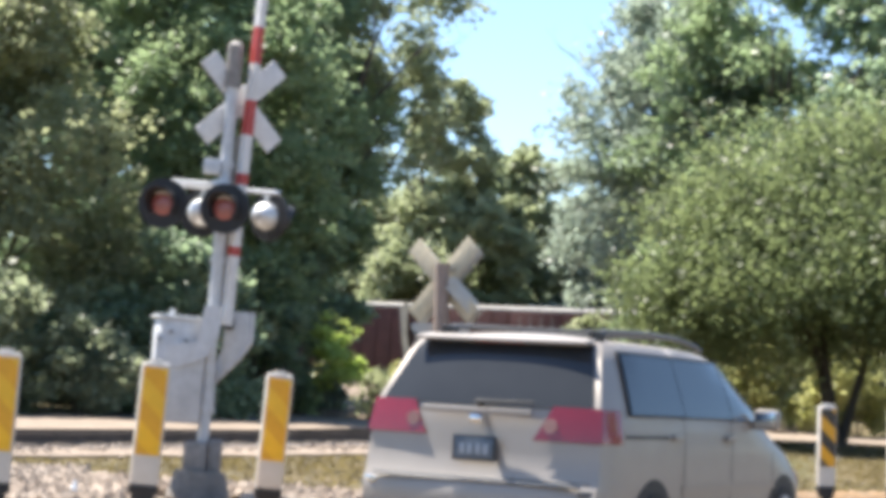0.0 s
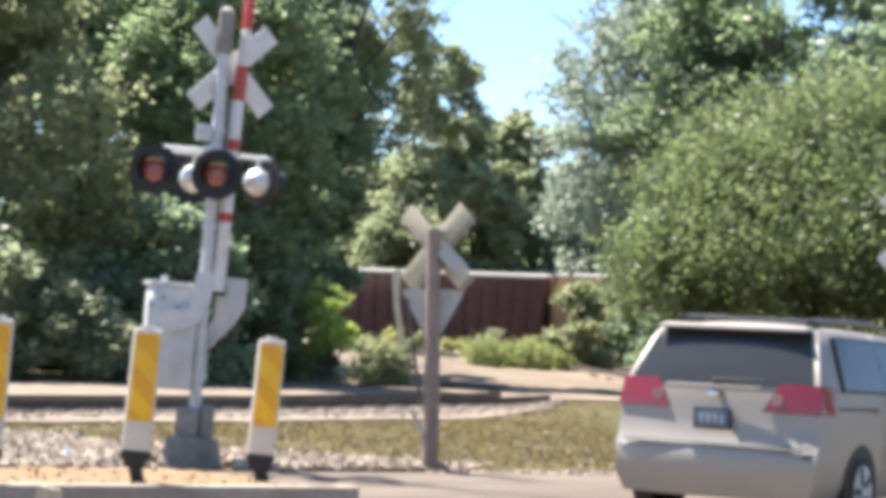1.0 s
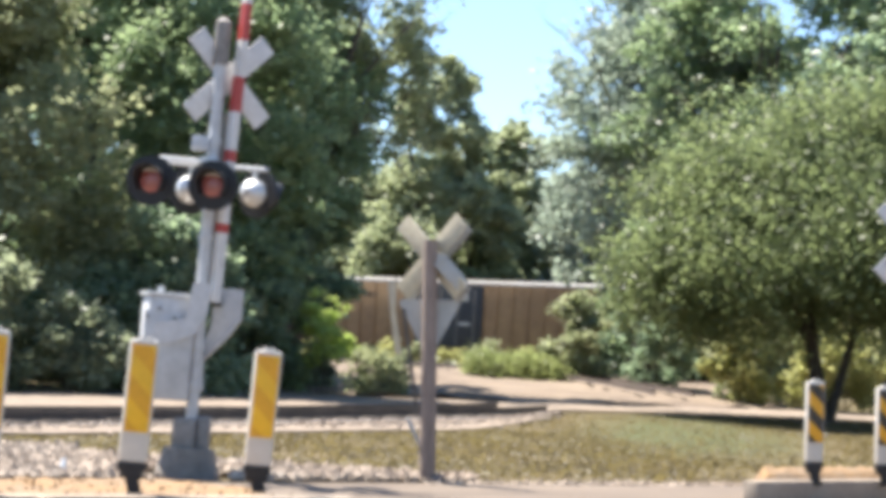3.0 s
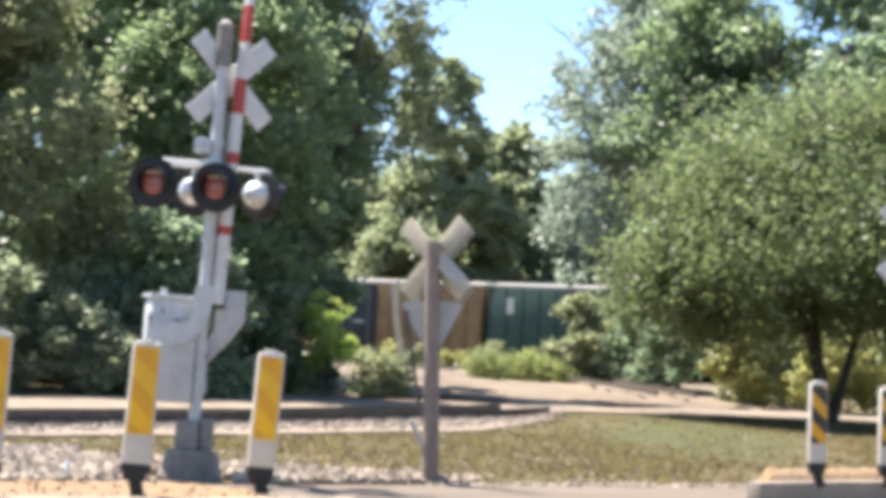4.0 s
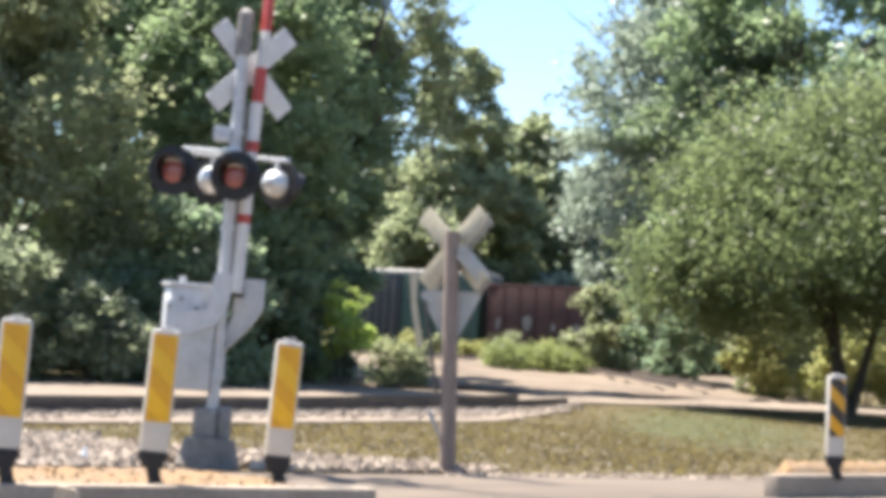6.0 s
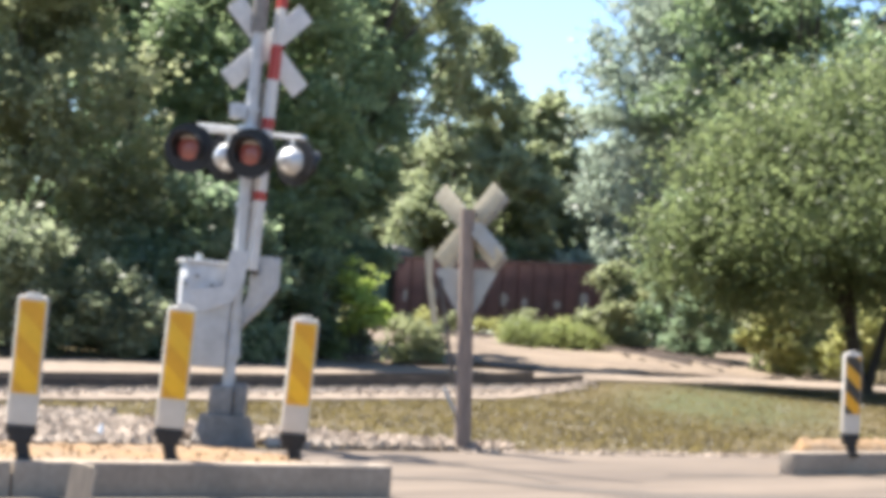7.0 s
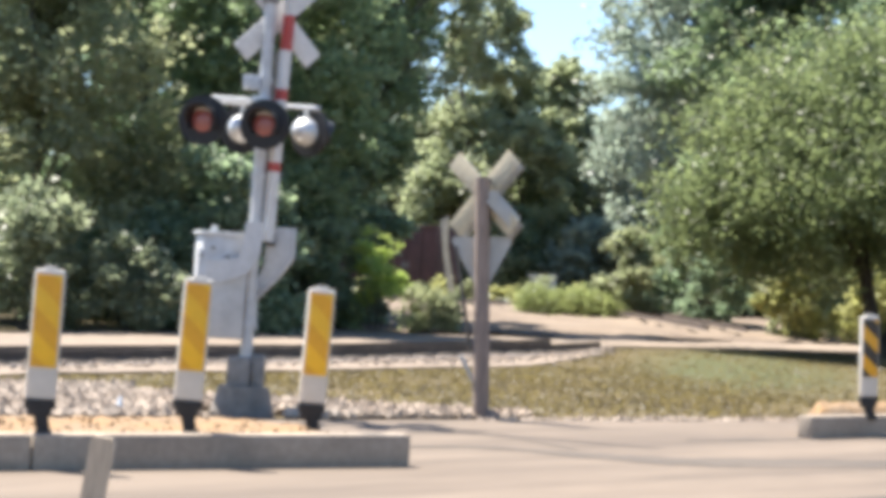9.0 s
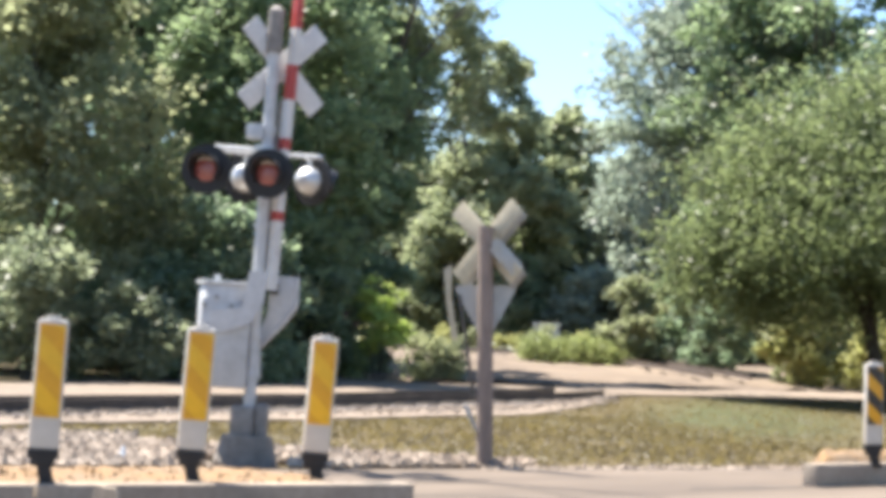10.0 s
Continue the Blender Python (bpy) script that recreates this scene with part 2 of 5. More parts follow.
def strip(bm, near, far, lift, across=4, thick=0.0):
    """A ribbon of ground between two lines that follows the slope."""
    rows = []
    for (x0, y0), (x1, y1) in zip(near, far):
        rows.append([bm.verts.new((x0 + (x1 - x0) * k / across, y0 + (y1 - y0) * k / across, rise(y0 + (y1 - y0) * k / across) + lift)) for k in range(across + 1)])
    for a, b in zip(rows, rows[1:]):
        for k in range(across):
            bm.faces.new((a[k], b[k], b[k + 1], a[k + 1]))
    return bm


def smooth_line(pts, n=8):
    out = []
    for i in range(len(pts) - 1):
        p0, p1, p2, p3 = (Vector(pts[max(0, min(len(pts) - 1, i + k))]) for k in (-1, 0, 1, 2))
        for k in range(n):
            t = k / n
            out.append(tuple(0.5 * (2 * p1 + (p2 - p0) * t + (2 * p0 - 5 * p1 + 4 * p2 - p3) * t * t + (3 * p1 - p0 - 3 * p2 + p3) * t ** 3)))
    return out + [tuple(pts[-1])]


# ---- ground ----
bm = bmesh.new()
xs = [-3000, -400, -120, -60, -30, -20, -10, -5, 0, 5, 10, 20, 30, 60, 120, 400, 3000]
ys = [-3000, -300, -40, 0, 10, 20, 30, 44, 48, 52, 56, 60, 65, 70, 75, 80, 88, 95, 120, 160, 400, 1200, 4000]
gv = [[bm.verts.new((x, y, rise(y) - 0.03)) for x in xs] for y in ys]
for a, b in zip(gv, gv[1:]):
    for i in range(len(xs) - 1):
        bm.faces.new((a[i], a[i + 1], b[i + 1], b[i]))
tagged(part("ground", bm, "grass"), "dry mown grass with greener patches", "ground", kind="structure")

bm = bmesh.new()
slab(bm, [(-60, -60), (60, -60), (60, 52), (20, 34.2), (10, 28.6), (4.7, 25.7), (0.9, 22.6), (-4, 18.5), (-20, 5), (-60, -28)], -0.2, 0.0)
tagged(part("road", bm, "concrete", smooth=0), "pale dusty concrete road at the crossing", "road", kind="structure")

near_edge = smooth_line([(-12.6, 21), (-7.7, 33.4), (-2.74, 45.5), (-0.99, 48.1), (0.4, 50.3), (1.91, 52.6), (4.4, 55.7), (7.04, 57.7), (10.6, 59.2), (12.44, 59.9), (22, 63), (40, 69)])
far_edge = smooth_line([(-22, 24), (-10.3, 46.6), (-5.4, 55.5), (-3.48, 57.1), (-1.4, 58.2), (0.44, 58.9), (3.2, 60.4), (7.75, 63.6), (11.86, 66.3), (14.12, 68), (24, 73), (41, 80)])
bm = bmesh.new()
strip(bm, near_edge, far_edge, 0.03)
tagged(part("gravel_road", bm, "gravel_road"), "pale gravel road beyond the grass", "road", kind="structure")

yard_near = smooth_line([(-4.2, 56.6), (0.44, 58.7), (4.6, 61.3), (9.7, 64.7), (14, 67.8)], 24)
yard_far = smooth_line([(-10, 112), (-4, 112), (2, 112), (9, 100), (14, 88)], 24)
bm = bmesh.new()
strip(bm, yard_near, yard_far, 0.05, across=90)
for v in bm.verts:
    x, y = v.co.x + 0.45 * v.co.y, v.co.y - 0.25 * v.co.x
    v.co.z += 0.22 * max(-0.2, noise.noise((x * 0.16, y * 0.75, 2))) + 0.10 * noise.noise((x * 0.5, y * 2.2, 5))
tagged(part("dirt_yard", bm, "dirt"), "bare rutted dirt beside the far track", "ground", kind="structure")


def rail_line(name, pts, label, gauge=1.435, ties=True, lift=0.0):
    line = smooth_line(pts, 6)
    ob = thing(name, pose(0, 0, 0), label, "track", kind="structure")
    for side in (0, gauge):
        bm = bmesh.new()
        rows = []
        for i, p in enumerate(line):
            a, b = Vector(line[max(0, i - 1)]), Vector(line[min(len(line) - 1, i + 1)])
            d = (b - a).normalized()
            n = Vector((-d.y, d.x))
            c = Vector(p) + n * side
            z = rise(c.y) + lift
            rows.append([bm.verts.new((c.x + n.x * w, c.y + n.y * w, z + h)) for w, h in ((-0.07, 0.02), (-0.035, 0.05), (-0.035, 0.19), (0.035, 0.19), (0.035, 0.05), (0.07, 0.02))])
        for a, b in zip(rows, rows[1:]):
            for k in range(5):
                bm.faces.new((a[k], b[k], b[k + 1], a[k + 1]))
        part("rail", bm, "rail", ob)
    if ties:
        tie_me = None
        step = 0.0
        for (x0, y0), (x1, y1) in zip(line, line[1:]):
            length = math.hypot(x1 - x0, y1 - y0)
            while step < length:
                f = step / length
                ang = math.degrees(math.atan2(y1 - y0, x1 - x0))
                c = Vector((x0 + (x1 - x0) * f, y0 + (y1 - y0) * f)) + Vector((-(y1 - y0), x1 - x0)).normalized() * gauge / 2
                m = pose(c.x, c.y, rise(c.y) + lift * 0.8, 0, 0, ang)
                if tie_me is None:
                    bm = bmesh.new()
                    box(bm, (0, 0, 0), (0.22, 2.5, 0.09), bevel=0.01)
                    tie_me = part("tie", bm, "tie", ob, m=m).data
                else:
                    t = new("tie", tie_me)
                    t.parent = ob
                    t.matrix_basis = m
                step += 1.1
            step -= length
    return ob


rail_line("rail_track", [(-12.3, 18.6), (-7.3, 30.8), (-2.5, 42.4), (-0.95, 45.6), (0.38, 47.9), (1.8, 50.0), (3.4, 52.9), (4.2, 54.8)], "dark steel rails of the near siding on dark ballast")
rail_line("rail_spur", [(-3, 99), (1.64, 92), (3.9, 88), (5.4, 83), (7.2, 77.6), (8.6, 72.5), (9.1, 69.5)], "rusty rails crossing the dirt yard", ties=False, lift=0.21)

# dark ballast of the siding, and the pale gravel shoulder before it
band_near = smooth_line([(-11.8, 17.6), (-7.0, 29.4), (-2.38, 39.5), (-0.88, 43.2), (0.37, 45.6), (1.74, 47.5), (3.36, 51.7), (4.3, 55.2)])
band_far = smooth_line([(-12.6, 20.9), (-7.7, 33.3), (-2.74, 45.4), (-0.99, 48.0), (0.4, 50.2), (1.91, 52.5), (3.54, 54.5), (4.4, 55.6)])
bm = bmesh.new()
strip(bm, band_near, band_far, 0.012, across=3)
tagged(part("siding_bed", bm, "dark_ballast"), "dark ballast band under the siding", "track", kind="structure")
bm = bmesh.new()
strip(bm, smooth_line([(-11.2, 16.6), (-6.2, 27.6), (-2.09, 35.0), (-0.76, 37.9), (0.45, 40.3), (1.57, 42.6), (3.5, 49.4), (4.3, 54.6)]), band_near, 0.006, across=3)
for k, v in enumerate(bm.verts):
    v.co.x += 0.12 * noise.noise((v.co.y * 1.7, v.co.x, 4))
    v.co.y += 0.6 * noise.noise((v.co.x * 2.1, v.co.y * 0.6, 9)) if k % 4 == 0 else 0.0
tagged(part("gravel_shoulder", bm, "gravel_road"), "pale gravel shoulder along the siding", "ground", kind="structure")


# dark streaks on the concrete
def road_streak(near, far, seed, ragged=0.10):
    bm = bmesh.new()
    a, b = smooth_line(near, 14), smooth_line(far, 14)
    rows = []
    for i, ((x0, y0), (x1, y1)) in enumerate(zip(a, b)):
        j0, j1 = (ragged * noise.noise((x0 * 3, seed + q, i * 0.4)) for q in (0, 7))
        rows.append([bm.verts.new((x0, y0 + j0, 0.004)), bm.verts.new((x1, y1 + j1, 0.004))])
    for p, q in zip(rows, rows[1:]):
        bm.faces.new((p[0], q[0], q[1], p[1]))
    tagged(part("road_streak", bm, "streak", smooth=0), "dark streak on the dusty concrete", "road", kind="structure")


road_streak([(-0.31, 17.45), (0.44, 17.75), (1.18, 17.3), (1.87, 16.95), (2.61, 17.05), (4.1, 17.8), (7, 19.4)], [(-0.32, 17.75), (0.46, 18.05), (1.23, 17.9), (1.98, 17.8), (2.79, 18.1), (4.35, 18.85), (7.4, 20.6)], 1)
road_streak([(-0.36, 19.5), (0.54, 19.5), (1.2, 18.15)], [(-0.36, 19.62), (0.55, 19.64), (1.25, 18.3)], 2, 0.04)
road_streak([(1.2, 12.55), (2.05, 13.35), (3.35, 14.3), (6, 16.2)], [(1.41, 13.05), (2.15, 13.85), (3.46, 15.0), (6.2, 17.2)], 3)
road_streak([(2.47, 20.2), (3.2, 20.75), (3.83, 21.3)], [(2.52, 20.45), (3.25, 21.1), (3.9, 21.75)], 4, 0.06)


# ---- loose stone ----
def stones(name, n, spots, size, material, label, category):
    """Many small angular stones in one mesh."""
    rng = np.random.default_rng(5)
    base = np.array([(1, 0, 0), (-1, 0, 0), (0, 1, 0), (0, -1, 0), (0, 0, 1), (0, 0, -1)], float)
    tris = np.array([(4, 0, 2), (4, 2, 1), (4, 1, 3), (4, 3, 0), (5, 2, 0), (5, 1, 2), (5, 3, 1), (5, 0, 3)])
    vs, fs = [], []
    for i in range(n):
        x, y, z = spots(rng)
        s = size * rng.uniform(0.5, 1.5)
        q = Euler(rng.uniform(0, 6, 3)).to_matrix()
        v = (base * rng.uniform(0.6, 1.2, (6, 1)) * np.array((1.2, 1, 0.75)) * s) @ np.array(q).T
        vs.append(v + (x, y, z + s * 0.25))
        fs.append(tris + 6 * i)
    me = bpy.data.meshes.new(name)
    me.from_pydata(np.concatenate(vs).tolist(), [], np.concatenate(fs).tolist())
    me.materials.append(M[material])
    return tagged(new(name, me), label, category, kind="stuff")


def ballast_spot(rng):
    while True:
        x, d = rng.uniform(-9.5, 1.0), rng.uniform(0, 1) ** 1.2 * 7.0
        edge = 18.5 + (x + 4) * 0.835
        far = 7.0 if x < -4 else max(0.5, 5.4 - (x + 4) * 1.02)
        y = edge + 0.15 + d
        if d < far and not (abs(x + 2.13) < 0.5 and 20.1 < y < 21.6):
            return x, edge + 0.15 + d, 0.02


def rubble_spot(rng):
    u, v = rng.uniform(3.5, 8.6), rng.uniform(0.25, 1.9)
    p = Vector((-0.24, 15.5)) + Vector((0.823, 0.568)) * (u - 9.0) + Vector((-0.568, 0.823)) * v
    return p.x, p.y, 0.21 + 0.03 * math.sin(math.pi * v / 2.2)


def verge_spot(rng):
    x = rng.uniform(0.4, 12)
    return x, 22.3 + (x - 0.9) * 0.80 + abs(rng.normal(0, 0.22)), -0.01


stones("ballast", 13000, ballast_spot, 0.058, "stone", "loose pale grey ballast stones round the signal", "gravel")
stones("island_rubble", 380, rubble_spot, 0.020, "sand", "orange crumbs and clods on the median island", "rubble")
def shoulder_spot(rng):
    k = int(rng.integers(0, len(band_near) - 1))
    f, back = rng.uniform(0, 1), abs(rng.normal(0, 1.5))
    x0, y0 = band_near[k]
    x1, y1 = band_near[k + 1]
    y = y0 + (y1 - y0) * f - back
    return x0 + (x1 - x0) * f + rng.normal(0, 0.15), y, rise(y) + 0.01


stones("shoulder_gravel", 900, shoulder_spot, 0.045, "stone", "loose pale stones on the shoulder of the siding", "gravel")
stones("verge_gravel", 1500, verge_spot, 0.035, "stone", "small stones along the road edge", "gravel")


def grass_blades():
    """Short dry blades over the mown grass, thinner where it is worn."""
    rng = np.random.default_rng(8)
    n = 100000
    y = 20 + 40 * rng.uniform(0, 1, n) ** 0.8
    x = rng.uniform(-0.30, 0.30, n) * y + 0.8
    edge = 22.6 + (x - 0.9) * 0.80
    rail = np.interp(x, [-12, -2.1, -0.76, 1.57, 3.5, 4.4, 12.4, 22], [17, 34.6, 37.6, 42.2, 49.0, 55.0, 59.5, 62.6])
    patch = np.sin(x * 1.9 + 1.2 * np.sin(y * 0.5)) + np.sin(y * 0.9 + x * 0.7)
    start = np.where(x < 1.0, np.maximum(edge, 18.5 + (x + 4) * 0.835 + np.where(x < -4, 7.2, np.maximum(0.7, 5.6 - (x + 4) * 1.02))), edge)
    green = ((x - 6.9) / 3.2) ** 2 + ((y - 46) / 12) ** 2 < rng.uniform(0.3, 1.6, n)
    keep = (y > start) & (y < rail) & (patch > rng.normal(-1.5, 0.8, n)) & ~(green & (rng.uniform(0, 1, n) > 0.25))
    x, y = x[keep], y[keep]
    n = len(x)
    z = np.interp(y, [44, 52, 60, 70], [0, 0.15, 0.33, 0.5]) - 0.035
    h = rng.uniform(0.008, 0.026, n) * np.where(rng.uniform(0, 1, n) > 0.98, 2.2, 1.0)
    a, w = rng.uniform(0, 6.28, n), rng.uniform(0.02, 0.06, n)
    base = np.stack([x, y, z], 1)
    side = np.stack([np.cos(a) * w, np.sin(a) * w, 0 * a], 1)
    tip = base + np.stack([rng.normal(0, 0.04, n), rng.normal(0, 0.04, n), h + 0.02], 1)
    me = bpy.data.meshes.new("grass")
    me.from_pydata(np.stack([base - side, base + side, tip], 1).reshape(-1, 3).tolist(), [], np.arange(3 * n).reshape(-1, 3).tolist())
    me.materials.append(M["blade"])
    tagged(new("grass", me), "short dry mown grass blades", "grass", kind="stuff")


grass_blades()


# ---- median islands with kerb and channelizer posts ----
def island(name, start, along, length, width, joints, label, skew=0.0):
    """A low kerbed island; x runs along its kerb, y back from it."""
    ang = math.degrees(math.atan2(along[1], along[0]))
    ob = thing(name, pose(start[0], start[1], 0, 0, 0, ang), label, "island", kind="structure")
    cuts = [0.0, *joints, length]
    for a, b in zip(cuts, cuts[1:]):
        bm = bmesh.new()
        box(bm, ((a + b) / 2, 0.09, 0.11), (b - a - 0.015, 0.18, 0.28), bevel=0.022)
        part("kerb_block", bm, "kerb", ob)
    bm = bmesh.new()
    nx, ny = 120, 12
    rows = []
    for i in range(nx + 1):
        row = []
        for j in range(ny + 1):
            u, v = length * i / nx, 0.165 + (width - 0.17) * j / ny
            crown = math.sin(math.pi * (0.12 + 0.88 * j / ny)) * (0.03 if width > 1 else 0.15)
            ends = min(1, (i + 0.3) / 3, (nx - i + 0.3) / 3)
            z = 0.215 * min(1, ends + 0.6) + crown * ends + min(1, 0.25 + j / 5) * (0.04 * noise.noise((u * 4, v * 5, 3)) + 0.025 * noise.noise((u * 14, v * 14, 8)))
            row.append(bm.verts.new((u * (1 - 0.35 / length) + (0.35 if skew else 0) + skew * (v - 0.185), v, (0.225 if j == 0 else z) if j < ny and 0 < i < nx else -0.01)))
        rows.append(row)
    for a, b in zip(rows, rows[1:]):
        for j in range(ny):
            bm.faces.new((a[j], b[j], b[j + 1], a[j + 1]))
    part("sand_fill", bm, "sand", ob, "crumbling orange sand fill")
    return ob


U = Vector((0.70, 0.714)).normalized()
UL = Vector((0.823, 0.568)).normalized()
left_start = Vector((-0.24, 15.5)) - UL * 9.0
island("traffic_island", left_start, UL, 9.0, 2.2, [2.75, 5.85], "low kerbed median island filled with orange sand")
island("traffic_island", (3.98, 21.5), U, 7.0, 0.8, [3.0], "low kerbed median island filled with orange sand", skew=1.1)


def channelizer(x, y, z, lean_x, lean_y, turn, bold, height=0.965):
    """A flat rounded traffic post: white tube, yellow face with slanted bars, rubber boot."""
    ob = thing("channelizer_post", pose(x, y, z, lean_x, lean_y, turn), "white channelizer post with %s bars, black boot" % ("black and amber" if bold else "yellow and faint amber"), "traffic post", group="posts on the islands")
    w, d, z0, z1 = 0.215, 0.085, 0.215, 0.16 + height
    bm = bmesh.new()
    box(bm, (0, 0, (z0 + z1) / 2), (w, d, z1 - z0), bevel=0.03)
    part("tube", bm, "tube_white", ob)
    bm = bmesh.new()
    box(bm, (0, 0, z1 + 0.008), (w * 0.45, d * 0.5, 0.03), bevel=0.008)
    part("cap", bm, "tube_white", ob)
    lo, hi = 0.16 + height * 0.29, z1 - 0.035
    bm = bmesh.new()
    box(bm, (0, -d / 2 - 0.001, (lo + hi) / 2), (w - 0.035, 0.006, hi - lo), bevel=0.002)
    part("face_sheet", bm, "amber" if bold else "yellow", ob, "amber reflective sheet" if bold else "yellow reflective sheet")
    hw = (w - 0.037) / 2
    n = 2
    pitch = (hi - lo) / n
    for k in range(-1, n + 1):
        b0 = lo + pitch * (k + 0.30)
        top, drop = b0 + pitch * 0.5, 2 * hw * 0.95
        # the bar falls from left to right
        raw = [(-hw, b0 + drop), (-hw, top + drop), (hw, top), (hw, b0)]

        def clip(pts, level, keep_above):
            out = []
            for i, (x0, z0_) in enumerate(pts):
                x1, z1_ = pts[(i + 1) % len(pts)]
                in0, in1 = (z0_ >= level) == keep_above, (z1_ >= level) == keep_above
                if in0:
                    out.append((x0, z0_))
                if in0 != in1:
                    f = (level - z0_) / (z1_ - z0_)
                    out.append((x0 + (x1 - x0) * f, level))
            return out

        poly = clip(raw, lo + 0.002, True)
        poly = clip(poly, hi - 0.002, False) if len(poly) > 2 else poly
        if len(poly) > 2:
            bm = bmesh.new()
            prism(bm, poly, -d / 2 - 0.0065, -d / 2 - 0.003)
            part("diagonal_bar", bm, "bar_dark" if bold else "amber", ob, smooth=0)
    bm = bmesh.new()
    box(bm, (0, 0, 0.185), (w * 1.02, d * 1.12, 0.07), bevel=0.015)
    box(bm, (0, 0, 0.13), (w * 0.8, d, 0.07), bevel=0.015)
    box(bm, (0.02, 0, 0.065), (w * 0.46, d * 0.9, 0.14), pose(0, 0, 0, 0, -14, 0), bevel=0.012)
    box(bm, (0.04, 0, -0.015), (w * 0.52, d * 1.4, 0.05), bevel=0.012)
    part("boot", bm, "rubber", ob, "black rubber boot")
    return ob


channelizer(-2.83, 13.85, 0.27, -1, 1.6, 10, False)
channelizer(-1.92, 14.75, 0.26, 0, 2.6, 10, False)
channelizer(-1.06, 15.7, 0.23, 0, 2.6, 10, False)
channelizer(4.77, 22.35, 0.24, 0, -1.2, 12, True)
channelizer(5.80, 23.3, 0.22, 0, -1.0, 12, True)

# short leaning marker stake before the kerb
stake = thing("marker_stake", pose(-2.02, 11.5, 0, 0, 8.0, -6), "short bleached wooden marker stake leaning before the kerb", "stake")
bm = bmesh.new()
prism(bm, [(-0.07, -0.03), (0.07, -0.03), (0.07, 0.40), (0.055, 0.425), (-0.06, 0.43), (-0.07, 0.41)], -0.02, 0.02)
part("stake_board", bm, "wood_pale", stake)


# scrap of pale litter among the ballast
bm = bmesh.new()
rod(bm, (0, 0, 0), (0.005, 0, 0.07), 0.045, 0.028, 10)
rod(bm, (0.005, 0, 0.07), (0.0, 0.01, 0.14), 0.028, 0.010, 10)
for v in bm.verts:
    v.co += Vector((noise.noise(v.co * 30), noise.noise(v.co * 30 + Vector((5, 0, 0))), 0)) * 0.012
tagged(part("litter", bm, "litter", m=pose(-3.3, 20.1, 0.05, 0, 6, 20)), "crumpled pale blue and white litter on the ballast", "litter")


# ---- railway gate with flashing-light signal ----
def cross_blades(ob, c, turn, tilt, length, width, material, y0=0.0, label=""):
    for ang, off in ((45, 0.0), (-45, 0.014)):
        bm = bmesh.new()
        box(bm, (0, 0, 0), (length, 0.012, width), bevel=0.004)
        part("blade", bm, material, ob, label, m=Matrix.Translation(c) @ pose(0, 0, 0, 0, 0, turn) @ pose(0, off + y0, 0, 0, ang + tilt, 0))


